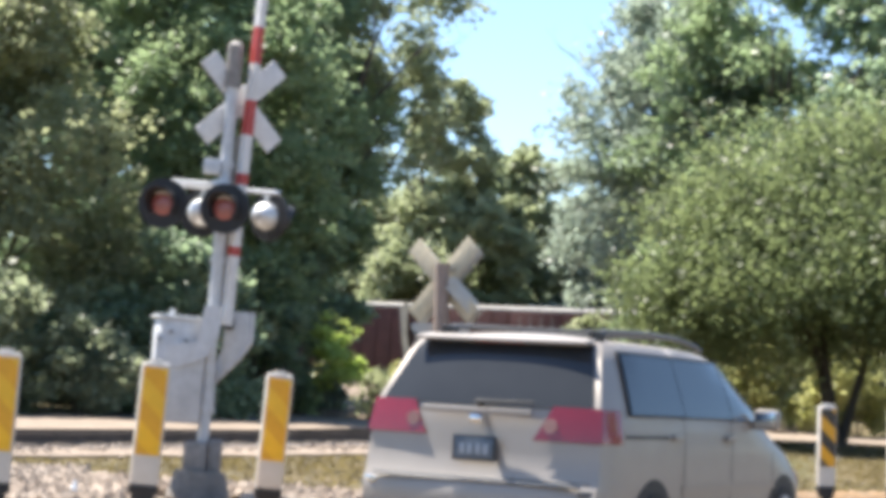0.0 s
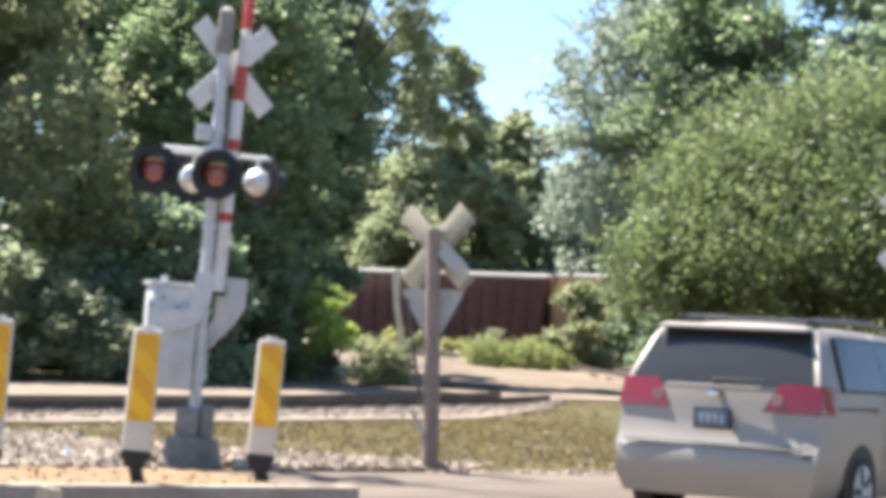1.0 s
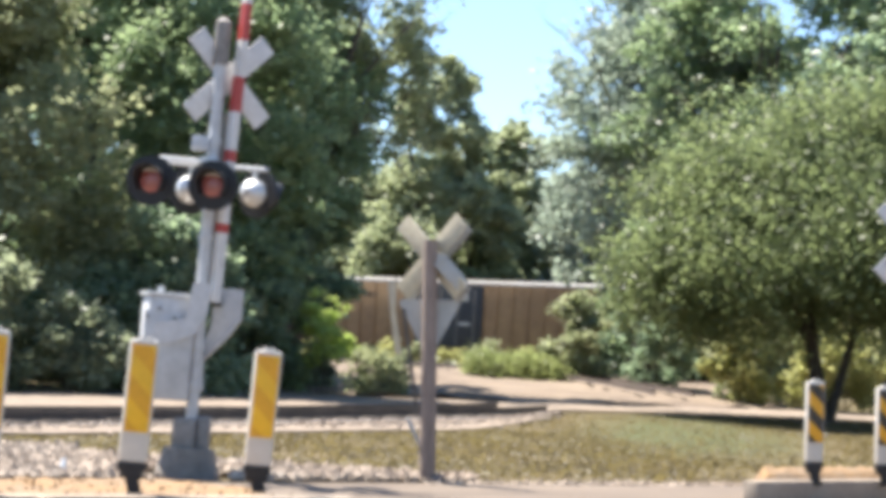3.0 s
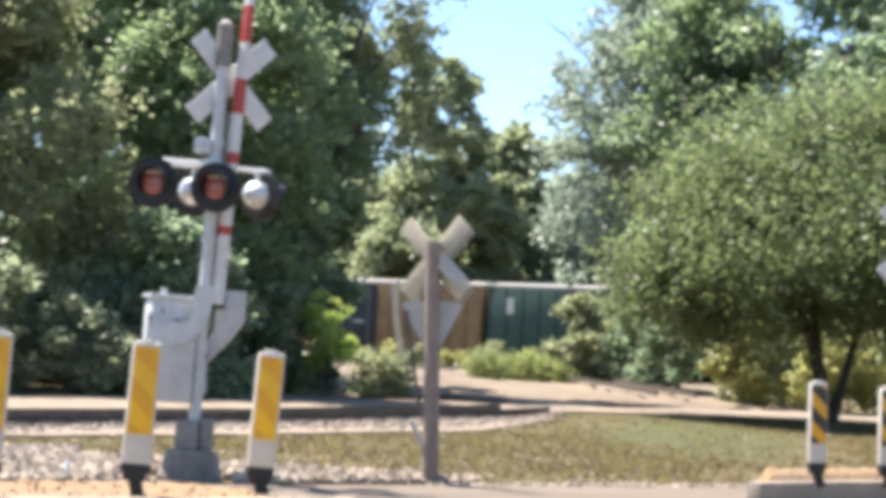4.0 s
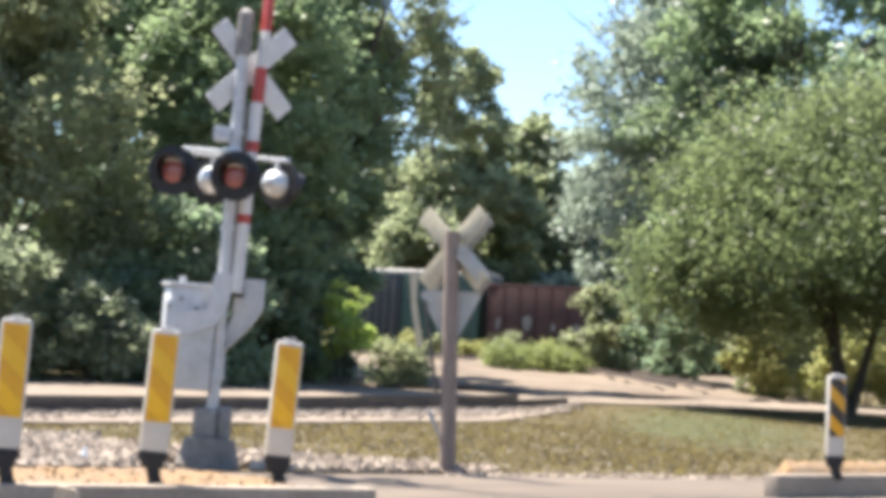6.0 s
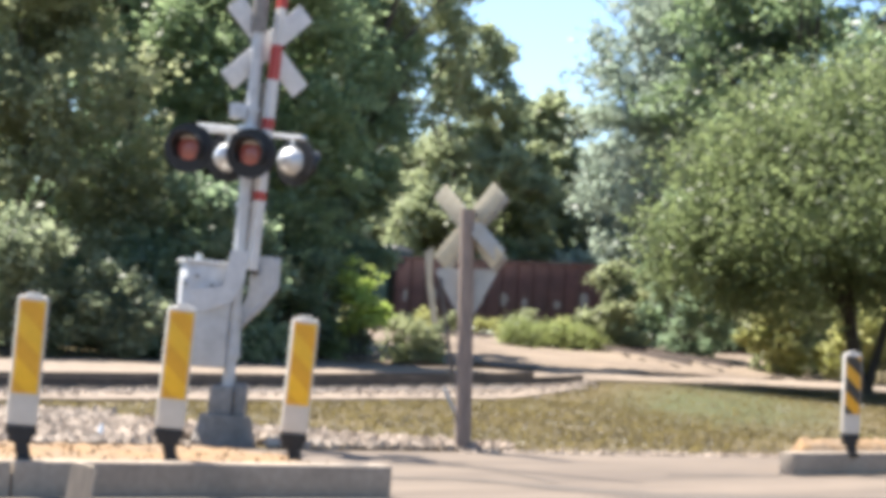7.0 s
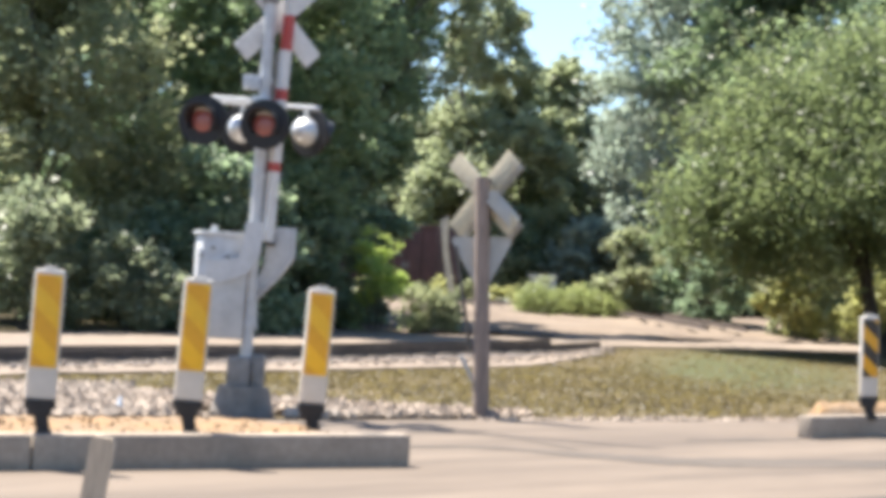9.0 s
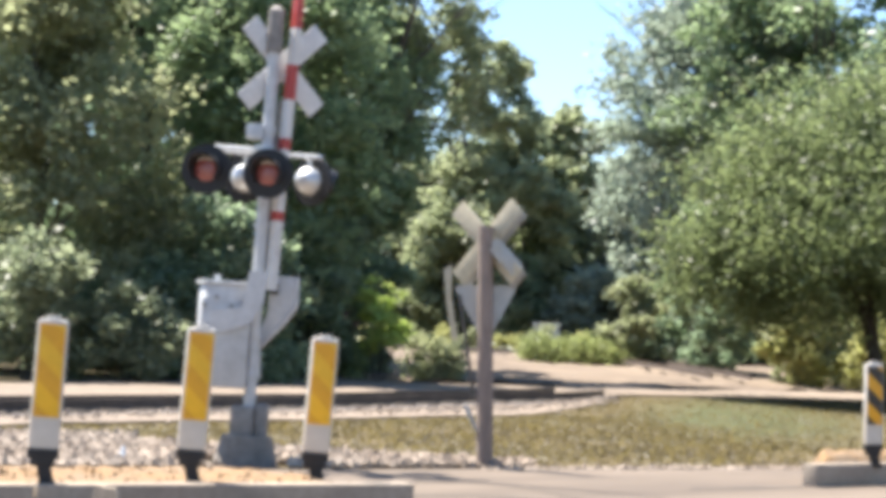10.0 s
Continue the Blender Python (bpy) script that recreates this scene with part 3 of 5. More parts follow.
def crossing_signal():
    ob = thing("crossing_signal", pose(-2.16, 21.2, 0, 0, 1.2, 0), "silver railway crossing signal with raised red and white gate", "signal")
    bm = bmesh.new()
    rod(bm, (0, 0, -0.05), (0, 0, 0.30), 0.36, 0.27, 12)
    part("footing", bm, "footing", ob, "dark tapered footing")
    bm = bmesh.new()
    box(bm, (-0.06, 0, 0.44), (0.25, 0.30, 0.34), bevel=0.05)
    box(bm, (0.14, 0.02, 0.46), (0.14, 0.22, 0.36), bevel=0.04)
    part("junction_base", bm, "grey_iron", ob)
    bm = bmesh.new()
    rod(bm, (0, 0, 0.28), (0, 0, 4.80), 0.066, seg=20)
    part("mast", bm, "alu", ob)
    bm = bmesh.new()
    rod(bm, (0, 0, 4.42), (0, 0, 4.88), 0.085, seg=20)
    rod(bm, (0, 0, 4.88), (0, 0, 4.93), 0.085, 0.03, seg=20)
    part("mast_cap", bm, "grey_iron", ob, "dull grey mast cap")
    for z in (0.92, 1.34, 2.52, 3.55):
        bm = bmesh.new()
        rod(bm, (0, 0, z), (0, 0, z + 0.06), 0.082, seg=16)
        part("collar", bm, "alu", ob)
    # mechanism case
    bm = bmesh.new()
    box(bm, (-0.34, 0.02, 1.34), (0.50, 0.42, 1.10), pose(0, 0, 0, 0, 0, 18), bevel=0.03)
    case = part("mechanism_case", bm, "alu", ob)
    bm = bmesh.new()
    box(bm, (-0.34, 0.02, 1.905), (0.56, 0.47, 0.04), pose(0, 0, 0, 0, 0, 18), bevel=0.012)
    part("lid", bm, "alu_bright", case)
    bm = bmesh.new()
    box(bm, (-0.38, -0.21, 1.30), (0.36, 0.012, 0.86), pose(0, 0, 0, 0, 0, 18), bevel=0.005)
    part("cover_plate", bm, "alu", case)
    for x, z in ((-0.52, 1.66), (-0.24, 1.66), (-0.40, 1.75), (-0.52, 0.96)):
        bm = bmesh.new()
        rod(bm, (x, -0.20 - (x + 0.34) * -0.3, z), (x, -0.26 - (x + 0.34) * -0.3, z), 0.02, seg=8)
        part("bolt", bm, "grey_iron", case)
    bm = bmesh.new()
    rod(bm, (-0.42, -0.1, 1.92), (-0.42, -0.1, 1.99), 0.035, seg=10)
    part("lid_knob", bm, "alu_bright", case)
    # gate arm support: two bent plates
    bm = bmesh.new()
    prism(bm, [(-0.07, 2.05), (0.11, 2.05), (0.10, 1.72), (-0.02, 1.50), (-0.30, 1.38), (-0.50, 1.36), (-0.50, 1.60), (-0.12, 1.66)], -0.24, -0.20)
    part("support_plate", bm, "alu", ob)
    bm = bmesh.new()
    prism(bm, [(0.12, 2.02), (0.42, 2.02), (0.42, 1.70), (0.30, 1.52), (0.04, 1.24), (0.04, 1.40), (0.12, 1.62)], 0.10, 0.13)
    part("support_plate", bm, "alu", ob, "inner support plate")
    for p, q in (((0.42, 2.02), (0.42, 1.69)), ((0.42, 1.70), (0.30, 1.51)), ((0.31, 1.52), (0.05, 1.23)), ((0.05, 1.25), (0.07, 0.9))):
        bm = bmesh.new()
        rod(bm, (p[0], 0.08, p[1]), (q[0], 0.08, q[1]), 0.022, seg=8)
        part("flange", bm, "alu", ob)
    bm = bmesh.new()
    box(bm, (0.17, 0.05, 1.88), (0.10, 0.06, 0.12), bevel=0.01)
    part("arm_clamp", bm, "black", ob)
    # raised arm, white with red bands
    arm = part("gate_arm", rod(bmesh.new(), (0.14, 0.0, 1.86), (0.33, 0.0, 8.6), 0.07, 0.05, 4), "white_paint", ob, "raised white gate arm with red bands")

    def on_arm(z):
        return 0.14 + (z - 1.86) * 0.19 / 6.74

    for lo, hi in ((2.61, 2.71), (3.38, 3.50), (3.92, 4.30), (4.70, 5.10), (5.55, 5.95), (6.4, 6.8), (7.2, 7.6)):
        r = 0.072 - 0.02 * (lo - 1.86) / 6.74
        part("red_band", rod(bmesh.new(), (on_arm(lo), 0, lo), (on_arm(hi), 0, hi), r, r - 0.0015, 4), "red_stripe", arm)
    bm = bmesh.new()
    rod(bm, (0.05, 0.02, 1.95), (0.10, 0.02, 3.9), 0.022, seg=8)
    part("conduit", bm, "grey_iron", ob)
    # cross arm and lamps
    for p, q in (((-0.55, -0.12, 3.35), (0.05, -0.12, 3.35)), ((-0.50, 0.10, 3.33), (0.60, 0.10, 3.33))):
        bm = bmesh.new()
        rod(bm, p, q, 0.025, seg=10)
        part("cross_arm", bm, "alu_bright", ob)
    bm = bmesh.new()
    box(bm, (-0.02, -0.10, 3.36), (0.20, 0.14, 0.07), bevel=0.015)
    part("arm_bracket", bm, "alu_bright", ob)
    bm = bmesh.new()
    box(bm, (-0.14, -0.02, 3.55), (0.18, 0.14, 0.16), bevel=0.015)
    part("junction_box", bm, "alu", ob)

    def lamp(x, y, z, turn):
        lm = part("lamp", rod(bmesh.new(), (0, 0.03, 0), (0, 0.0, 0), 0.268, seg=40), "black", ob, m=pose(x, y, z, 0, 0, turn))
        bm = bmesh.new()
        bmesh.ops.create_uvsphere(bm, u_segments=20, v_segments=12, radius=0.155)
        bmesh.ops.transform(bm, matrix=Matrix.Translation((0, 0.05, 0)) @ Matrix.Diagonal((1, 1.25, 1, 1)), verts=bm.verts)
        bmesh.ops.delete(bm, geom=[v for v in bm.verts if v.co.y < 0.03], context="VERTS")
        part("housing", bm, "alu_bright", lm, "rounded bare metal lamp back")
        bm = bmesh.new()
        bmesh.ops.create_uvsphere(bm, u_segments=24, v_segments=12, radius=0.125)
        bmesh.ops.transform(bm, matrix=Matrix.Translation((0, 0.0, 0)) @ Matrix.Diagonal((1, 0.25, 1, 1)), verts=bm.verts)
        part("lens", bm, "lens_red", lm, "unlit red lens")
        # white crescent at the top of the lens, a glint made as a part
        bm = bmesh.new()
        arc = [radians(38 + 100 * i / 12) for i in range(13)]
        prism(bm, [(0.128 * math.cos(q), 0.128 * math.sin(q)) for q in arc] + [(0.128 * math.cos(q), 0.128 * math.sin(q) - 0.034 * math.sin(math.pi * i / 12)) for i, q in list(enumerate(arc))[11:0:-1]], -0.052, -0.036)
        part("lens_glint", bm, "white_paint", lm, "pale crescent painted as a glint on the lens", smooth=0)
        # visor: open hood round the upper part of the lens
        bm = bmesh.new()
        n, rows = 24, []
        for i in range(n + 1):
            an = radians(-40 + 260 * i / n)
            out = 0.30 * (0.55 + 0.45 * max(0, math.sin(an)))
            rows.append([bm.verts.new((r * math.cos(an), y_, r * math.sin(an))) for r, y_ in ((0.160, 0.0), (0.162, -out), (0.146, -out), (0.140, 0.0))])
        for a_, b_ in zip(rows, rows[1:]):
            for k in range(3):
                bm.faces.new((a_[k], b_[k], b_[k + 1], a_[k + 1]))
        part("visor", bm, "black", lm)
        bm = bmesh.new()
        rod(bm, (0, 0.08, 0.15), (0, 0.08, 0.27), 0.025, seg=8)
        part("hanger", bm, "alu_bright", lm)
        return lm

    lamp(-0.585, -0.42, 3.08, -6)
    lamp(0.065, -0.40, 3.08, -6)
    lamp(-0.22, 0.25, 3.06, 168)
    lamp(0.50, 0.30, 3.08, 142)
    cross_blades(ob, (0.10, 0.11, 4.29), 30, 0, 1.22, 0.23, "white_paint")
    return ob


crossing_signal()


# ---- timber post with crossbuck and yield sign seen from behind ----
def timber_sign():
    ob = thing("crossbuck_post", pose(0.415, 22.4, 0, 0, -2.3, 0), "weathered timber post with crossbuck and yield sign, seen from behind", "sign")
    bm = bmesh.new()
    rod(bm, (0, 0, -0.1), (0, 0, 2.73), 0.098, 0.082, 12)
    rod(bm, (0.03, -0.02, -0.05), (0.2, -0.06, 0.06), 0.09, 0.03, 8)
    for v in bm.verts:
        v.co.x += 0.012 * noise.noise((v.co.z * 2, 0, 1))
    part("post", bm, "wood", ob)
    cross_blades(ob, (0.02, 0.12, 2.55), -36, 0, 1.16, 0.225, "sign_back", label="dusty crossbuck blade with sunlit cream in its colour")
    cross_blades(ob, (0.07, 0.26, 2.51), -36, 0, 1.16, 0.225, "sign_grey", label="grey crossbuck blade facing away")
    bm = bmesh.new()
    box(bm, (0, 0, 0), (0.40, 0.012, 0.17), bevel=0.004)
    part("track_plate", bm, "sign_grey", ob, m=pose(0.24, -0.10, 2.36, 0, 48, 0))
    bm = bmesh.new()
    rod(bm, (0.13, -0.12, 2.52), (0.13, -0.135, 2.52), 0.055, seg=16)
    part("reflector_disc", bm, "sign_grey", ob)
    bm = bmesh.new()
    prism(bm, [(-0.34, 2.02), (-0.31, 2.06), (0.33, 2.06), (0.36, 2.02), (0.06, 1.46), (0.01, 1.44), (-0.05, 1.46)], 0.13, 0.142)
    part("yield_plate", bm, "sign_grey", ob, "grey metal back of a triangular yield sign")
    bm = bmesh.new()
    prism(bm, [(-0.47, 2.24), (-0.37, 2.30), (-0.38, 1.95), (-0.30, 1.42), (-0.38, 1.44), (-0.44, 1.9)], 0.10, 0.12)
    part("side_plate", bm, "sign_back", ob, "pale narrow sign edge")
    bm = bmesh.new()
    rod(bm, (-0.29, 0.05, 1.95), (-0.12, 0.02, 0.78), 0.022, seg=8)
    part("brace", bm, "steel", ob)
    bm = bmesh.new()
    box(bm, (-0.15, 0, 0.55), (0.05, 0.04, 0.34), pose(0, 0, 0, 0, -25, 0), bevel=0.006)
    part("lower_bracket", bm, "sign_grey", ob)
    return ob


timber_sign()

far_sign = thing("crossbuck_sign", pose(6.22, 24.0, 0.12, 0, 0, 0), "white crossbuck on a metal post with black lettering", "sign")
part("post", rod(bmesh.new(), (0, 0, -0.2), (0, 0, 3.45), 0.06, seg=14), "alu", far_sign)
cross_blades(far_sign, (0, -0.09, 3.0), 10, 0, 1.22, 0.23, "white_paint")
bm = bmesh.new()
prism(bm, [(-0.36, 2.78), (0.36, 2.78), (0.04, 2.12), (-0.04, 2.12)], -0.10, -0.088)
part("yield_plate", bm, "red_stripe", far_sign, "red bordered yield plate")


def lettering(ob, words, size, m, material):
    cu = bpy.data.curves.new("lettering", "FONT")
    cu.body, cu.size, cu.extrude, cu.align_x, cu.align_y = words, size, 0.001, "CENTER", "CENTER"
    cu.materials.append(M[material])
    t = new("lettering", cu)
    t.parent = ob
    t.matrix_basis = m
    return t


for words, ang, off in (("CROSSING", 45, -0.010), ("RAILROAD", -45, 0.004)):
    lettering(far_sign, words, 0.19, Matrix.Translation((0, -0.09, 3.0)) @ pose(0, 0, 0, 0, 0, 10) @ pose(0, off, 0, 0, ang, 0) @ pose(0, 0, 0, 90, 0, 0), "black")


# ---- silver minivan ----
Z_LEVELS = [0.24, 0.40, 0.56, 0.64, 0.70, 0.90, 1.04, 1.16, 1.24, 1.40, 1.56, 1.64, 1.70]


def ramp(z, pts):
    for (a, va), (b, vb) in zip(pts, pts[1:]):
        if z <= b:
            f = max(0.0, (z - a) / (b - a))
            return va + (vb - va) * f
    return pts[-1][1]


def tail_y(z):
    """Where the tail ends, along the van's length."""
    return ramp(z, [(0.24, 0.06), (0.40, 0.0), (0.62, 0.0), (0.69, 0.035), (0.72, 0.075), (1.0, 0.085), (1.22, 0.12), (1.24, 0.13), (1.60, 0.36), (1.70, 0.47)])


def nose_y(z):
    return ramp(z, [(0.24, 4.95), (0.45, 5.06), (0.65, 5.05), (0.80, 4.90), (0.95, 4.50), (1.06, 4.15), (1.20, 3.93), (1.64, 3.10), (1.70, 2.85)])


def half_width(z):
    return ramp(z, [(0.24, 0.90), (0.40, 0.965), (0.70, 0.985), (1.04, 0.975), (1.22, 0.945), (1.64, 0.80), (1.70, 0.745)])


def side_point(f, z, out=0.0):
    """A point on the right side: f runs from tail to nose."""
    y0, y1 = tail_y(z), nose_y(z)
    y = y0 + 0.05 + (y1 - y0 - 0.05) * f
    w = half_width(z)
    rear, front = max(0, 1 - (y - y0) / 0.45), max(0, 1 - (y1 - y) / 1.0)
    w *= 1 - 0.085 * rear ** 2.2 - 0.22 * front ** 2.4
    return Vector((w + out, y, z))


def side_at(y, z, out=0.0):
    """A point on the right side at a distance from the tail."""
    y0, y1 = tail_y(z) + 0.05, nose_y(z)
    return side_point(max(0.0, min(1.0, (y - y0) / (y1 - y0))), z, out)


def tail_point(v, z, out=0.0):
    """A point on the tail: v from -1 to 1 across."""
    c = side_point(0, z)
    bow = 0.06 * (1 - abs(v) ** 2.6)
    return Vector((c.x * v, c.y - bow - out, z))


def nose_point(v, z, out=0.0):
    c = side_point(1, z)
    return Vector((c.x * v, c.y + 0.16 * (1 - abs(v) ** 2.2) * (1 if z < 1.1 else 0.6) + out, z))


def sheet(bm, fn, us, vs):
    g = [[bm.verts.new(fn(u, v)) for u in us] for v in vs]
    for a, b in zip(g, g[1:]):
        for i in range(len(us) - 1):
            bm.faces.new((a[i], a[i + 1], b[i + 1], b[i]))


def spread(a, b, n):
    return [a + (b - a) * i / n for i in range(n + 1)]


def minivan():
    ob = thing("minivan", pose(0, 0, 0), "silver minivan with dark tinted glass and a roof rack", "car")
    bm = bmesh.new()
    fs = [0, 0.01, 0.03, 0.06, 0.1, *spread(0.16, 0.84, 14), 0.88, 0.92, 0.95, 0.98, 1.0]
    for s in (1, -1):
        sheet(bm, lambda f, z: Vector((side_point(f, z).x * s, side_point(f, z).y, z)), fs, Z_LEVELS)
    vs = spread(-1, 1, 16)
    sheet(bm, tail_point, vs, Z_LEVELS)
    sheet(bm, nose_point, vs, Z_LEVELS)

    def roof_point(v, f):
        e = side_point(f, 1.70)
        lo, hi = tail_point(v, 1.70).y, nose_point(v, 1.70).y
        return Vector((e.x * v, lo + (hi - lo) * f, 1.70 + 0.055 * (1 - abs(v) ** 2.5) * min(1, 0.25 + f * 6, 0.25 + (1 - f) * 5)))

    sheet(bm, roof_point, vs, spread(0, 1, 14))
    sheet(bm, lambda v, f: Vector((side_point(f, 0.24).x * v, tail_point(v, 0.24).y + (nose_point(v, 0.24).y - tail_point(v, 0.24).y) * f, 0.24)), vs, spread(0, 1, 6))
    bmesh.ops.remove_doubles(bm, verts=bm.verts, dist=0.004)
    part("body", bm, "silver", ob, smooth=50)

    def patch(name, fn, us, vs_, material, parent=ob, label="", thick=0.006):
        bm_ = bmesh.new()
        sheet(bm_, fn, us, vs_)
        o = part(name, bm_, material, parent, label, smooth=50)
        so = o.modifiers.new("thick", "SOLIDIFY")
        so.thickness, so.offset, so.use_rim = thick, 0, False
        return o

    # rear glass, narrower towards the roof
    patch("rear_window", lambda v, z: tail_point(v * 0.945, z, 0.006), spread(-1, 1, 12), spread(1.21, 1.675, 6), "glass_dark", ob, "dark tinted rear window")
    bm = bmesh.new()
    box(bm, (0, 0.40, 1.695), (1.36, 0.20, 0.03), pose(0, 0, 0, 8, 0, 0), bevel=0.013)
    part("spoiler", bm, "silver", ob)
    bm = bmesh.new()
    box(bm, (0, 0.315, 1.672), (0.40, 0.02, 0.016), bevel=0.005)
    part("brake_light", bm, "lamp_red", ob)
    bm = bmesh.new()
    rod(bm, (-0.02, 0.055, 1.235), (0.42, 0.065, 1.25), 0.014, 0.008, 8)
    rod(bm, (-0.02, 0.06, 1.235), (-0.02, 0.10, 1.22), 0.03, seg=10)
    part("wiper", bm, "black", ob)

    for s in (1, -1):
        def sp(f, z, out=0.006):
            p = side_point(f, z, out)
            return Vector((p.x * s, p.y, z))

        def sa(y, z, out=0.006):
            p = side_at(y, z, out)
            return Vector((p.x * s, p.y, z))

        def front_limit(z):
            return min(3.62, nose_y(z) - 0.20)

        def band(u, z, out):
            return sa(0.51 + 0.22 * (z - 1.24) + u * (front_limit(z) - 0.51 - 0.22 * (z - 1.24)), z, out)

        patch("pillar_band", lambda u, z: band(u, z, 0.014), spread(0, 1, 16), spread(1.185, 1.645, 6), "black", ob)
        patch("quarter_window", lambda y, z: sa(y + 0.22 * (z - 1.24) * (1.60 - y), z, 0.020), spread(0.54, 1.595, 6), spread(1.200, 1.625, 5), "glass_dark", ob)
        patch("sliding_window", lambda y, z: sa(y, z, 0.020), spread(1.61, 2.655, 6), spread(1.195, 1.625, 5), "glass_dark", ob)
        patch("front_window", lambda u, z: sa(2.675 + u * (front_limit(z) - 0.05 - 2.675), z, 0.020), spread(0, 1, 5), spread(1.185, 1.60, 5), "glass_dark", ob)
        # wrap-round tail lamps
        def lamp_on_tail(v, z):
            inner = 0.46 + 0.16 * (z - 0.985) / 0.24
            p = tail_point(inner + (1 - inner) * v, z, 0.012)
            return Vector((p.x * s * (1 + 0.014 * v ** 6), p.y, z))

        lampo = patch("tail_lamp", lamp_on_tail, spread(0, 1.0, 8), [0.985, 1.02, 1.10, 1.19, 1.225], "lamp_red", ob, "red wrap-round tail lamp")
        patch("lamp_wrap", lambda f, z: sp(f, z, 0.012) - Vector((0, 0.014 * max(0.0, 1 - f / 0.03), 0)), spread(0.0, 0.055, 4), [0.99, 1.03, 1.10, 1.19, 1.22], "lamp_red", lampo)
        bm = bmesh.new()
        c = tail_point(0.60, 1.09, 0.026)
        rod(bm, (c.x * s, c.y, c.z), (c.x * s, c.y + 0.02, c.z), 0.052, seg=16)
        part("reverse_lens", bm, "lamp_clear", lampo, "pale reversing lens")
        # bumper corner piece: chrome on the left imitates a sun glint, right stays dull
        bm = bmesh.new()
        c = tail_point(0.93, 0.63, 0.0)
        box(bm, (c.x * s, c.y + 0.02, 0.635), (0.13, 0.05, 0.05), pose(0, 0, 0, 0, 0, 25 * s), bevel=0.018)
        part("bumper_glint_corner", bm, "chrome" if s < 0 else "trim", ob)
        # trim line, door seams, handles
        patch("side_moulding", lambda f, z: sp(f, z, 0.009), spread(0.30, 0.74, 10), [0.63, 0.65, 0.675], "silver", ob)
        for y in (1.59, 2.66, 3.70):
            patch("door_seam", lambda u, z: sa(u, z, 0.003), [y, y + 0.010], spread(0.42, 1.20, 5), "black", ob)
        patch("slide_rail", lambda f, z: sp(f, z, 0.006), spread(0.07, 0.27, 4), [1.03, 1.05], "black", ob)
        for f in (0.31, 0.60):
            bm = bmesh.new()
            c = side_point(f, 1.04, 0.02)
            box(bm, (c.x * s, c.y, c.z), (0.04, 0.20, 0.04), bevel=0.014)
            part("door_handle", bm, "silver", ob)
        bm = bmesh.new()
        c = side_point(0.80, 1.18, 0.0)
        box(bm, (s * (c.x + 0.14), c.y, 1.20), (0.22, 0.12, 0.17), bevel=0.045)
        rod(bm, (s * (c.x - 0.02), c.y, 1.14), (s * (c.x + 0.08), c.y, 1.16), 0.03, seg=8)
        mir = part("mirror", bm, "silver", ob)
        bm = bmesh.new()
        box(bm, (s * (c.x + 0.14), c.y - 0.063, 1.20), (0.17, 0.006, 0.125), bevel=0.002)
        part("mirror_glass", bm, "chrome", mir)
        # roof rack
        line = [(0.60, 0.62, 1.735), (0.60, 0.80, 1.785), (0.61, 1.6, 1.81), (0.61, 2.3, 1.80), (0.60, 2.75, 1.76), (0.60, 2.85, 1.73)]
        bm = bmesh.new()
        for p, q in zip(line, line[1:]):
            rod(bm, (p[0] * s, p[1], p[2]), (q[0] * s, q[1], q[2]), 0.022, seg=8)
        rack = part("roof_rail", bm, "trim", ob)
        bm = bmesh.new()
        box(bm, (0.60 * s, 0.70, 1.755), (0.06, 0.22, 0.07), bevel=0.022)
        part("rail_foot", bm, "black", rack)
        # wheel arches and headlamps
        for y in (0.98, 4.02):
            bm = bmesh.new()
            rod(bm, (s * 0.80, y, 0.34), (s * 0.991, y, 0.34), 0.40, seg=32)
            part("wheel_arch", bm, "black", ob)
        patch("headlamp", lambda f, z: sp(f, z, 0.01), spread(0.93, 0.99, 4), [0.62, 0.68, 0.76], "lamp_clear", ob)
    for y in (1.05, 1.95):
        bm = bmesh.new()
        box(bm, (0, y, 1.795), (1.2, 0.05, 0.028), bevel=0.01)
        part("cross_bar", bm, "trim", ob)
    patch("windshield", lambda v, z: nose_point(v * 0.88, z, 0.006), spread(-1, 1, 8), spread(1.14, 1.60, 5), "glass_dark", ob)
    # tailgate details
    bm = bmesh.new()
    sheet(bm, lambda v, y: Vector((v * 0.80, y, 0.682)), spread(-1, 1, 6), [0.0, 0.045])
    step = part("bumper_step", bm, "trim", ob, "dark bumper step pad")
    step.modifiers.new("thick", "SOLIDIFY").thickness = 0.012
    patch("tailgate_seam", lambda v, z: tail_point(v, z, 0.004), spread(-0.93, 0.93, 10), [0.70, 0.718], "black", ob)
    bm = bmesh.new()
    box(bm, (0, 0.0, 1.17), (0.86, 0.03, 0.045), bevel=0.012)
    part("tailgate_garnish", bm, "silver", ob)
    bm = bmesh.new()
    bmesh.ops.create_uvsphere(bm, u_segments=14, v_segments=8, radius=0.05)
    bmesh.ops.transform(bm, matrix=Matrix.Translation((0.0, 0.0, 1.115)) @ Matrix.Diagonal((1.1, 0.4, 0.75, 1)), verts=bm.verts)
    part("emblem", bm, "chrome", ob, "plain chrome oval")
    bm = bmesh.new()
    box(bm, (0, 0.012, 0.905), (0.34, 0.03, 0.18), bevel=0.008)
    plate = part("number_plate", bm, "plate_dark", ob, "dark framed number plate")
    bm = bmesh.new()
    box(bm, (0, -0.006, 0.905), (0.30, 0.008, 0.145), bevel=0.003)
    part("plate_face", bm, "plate", plate)
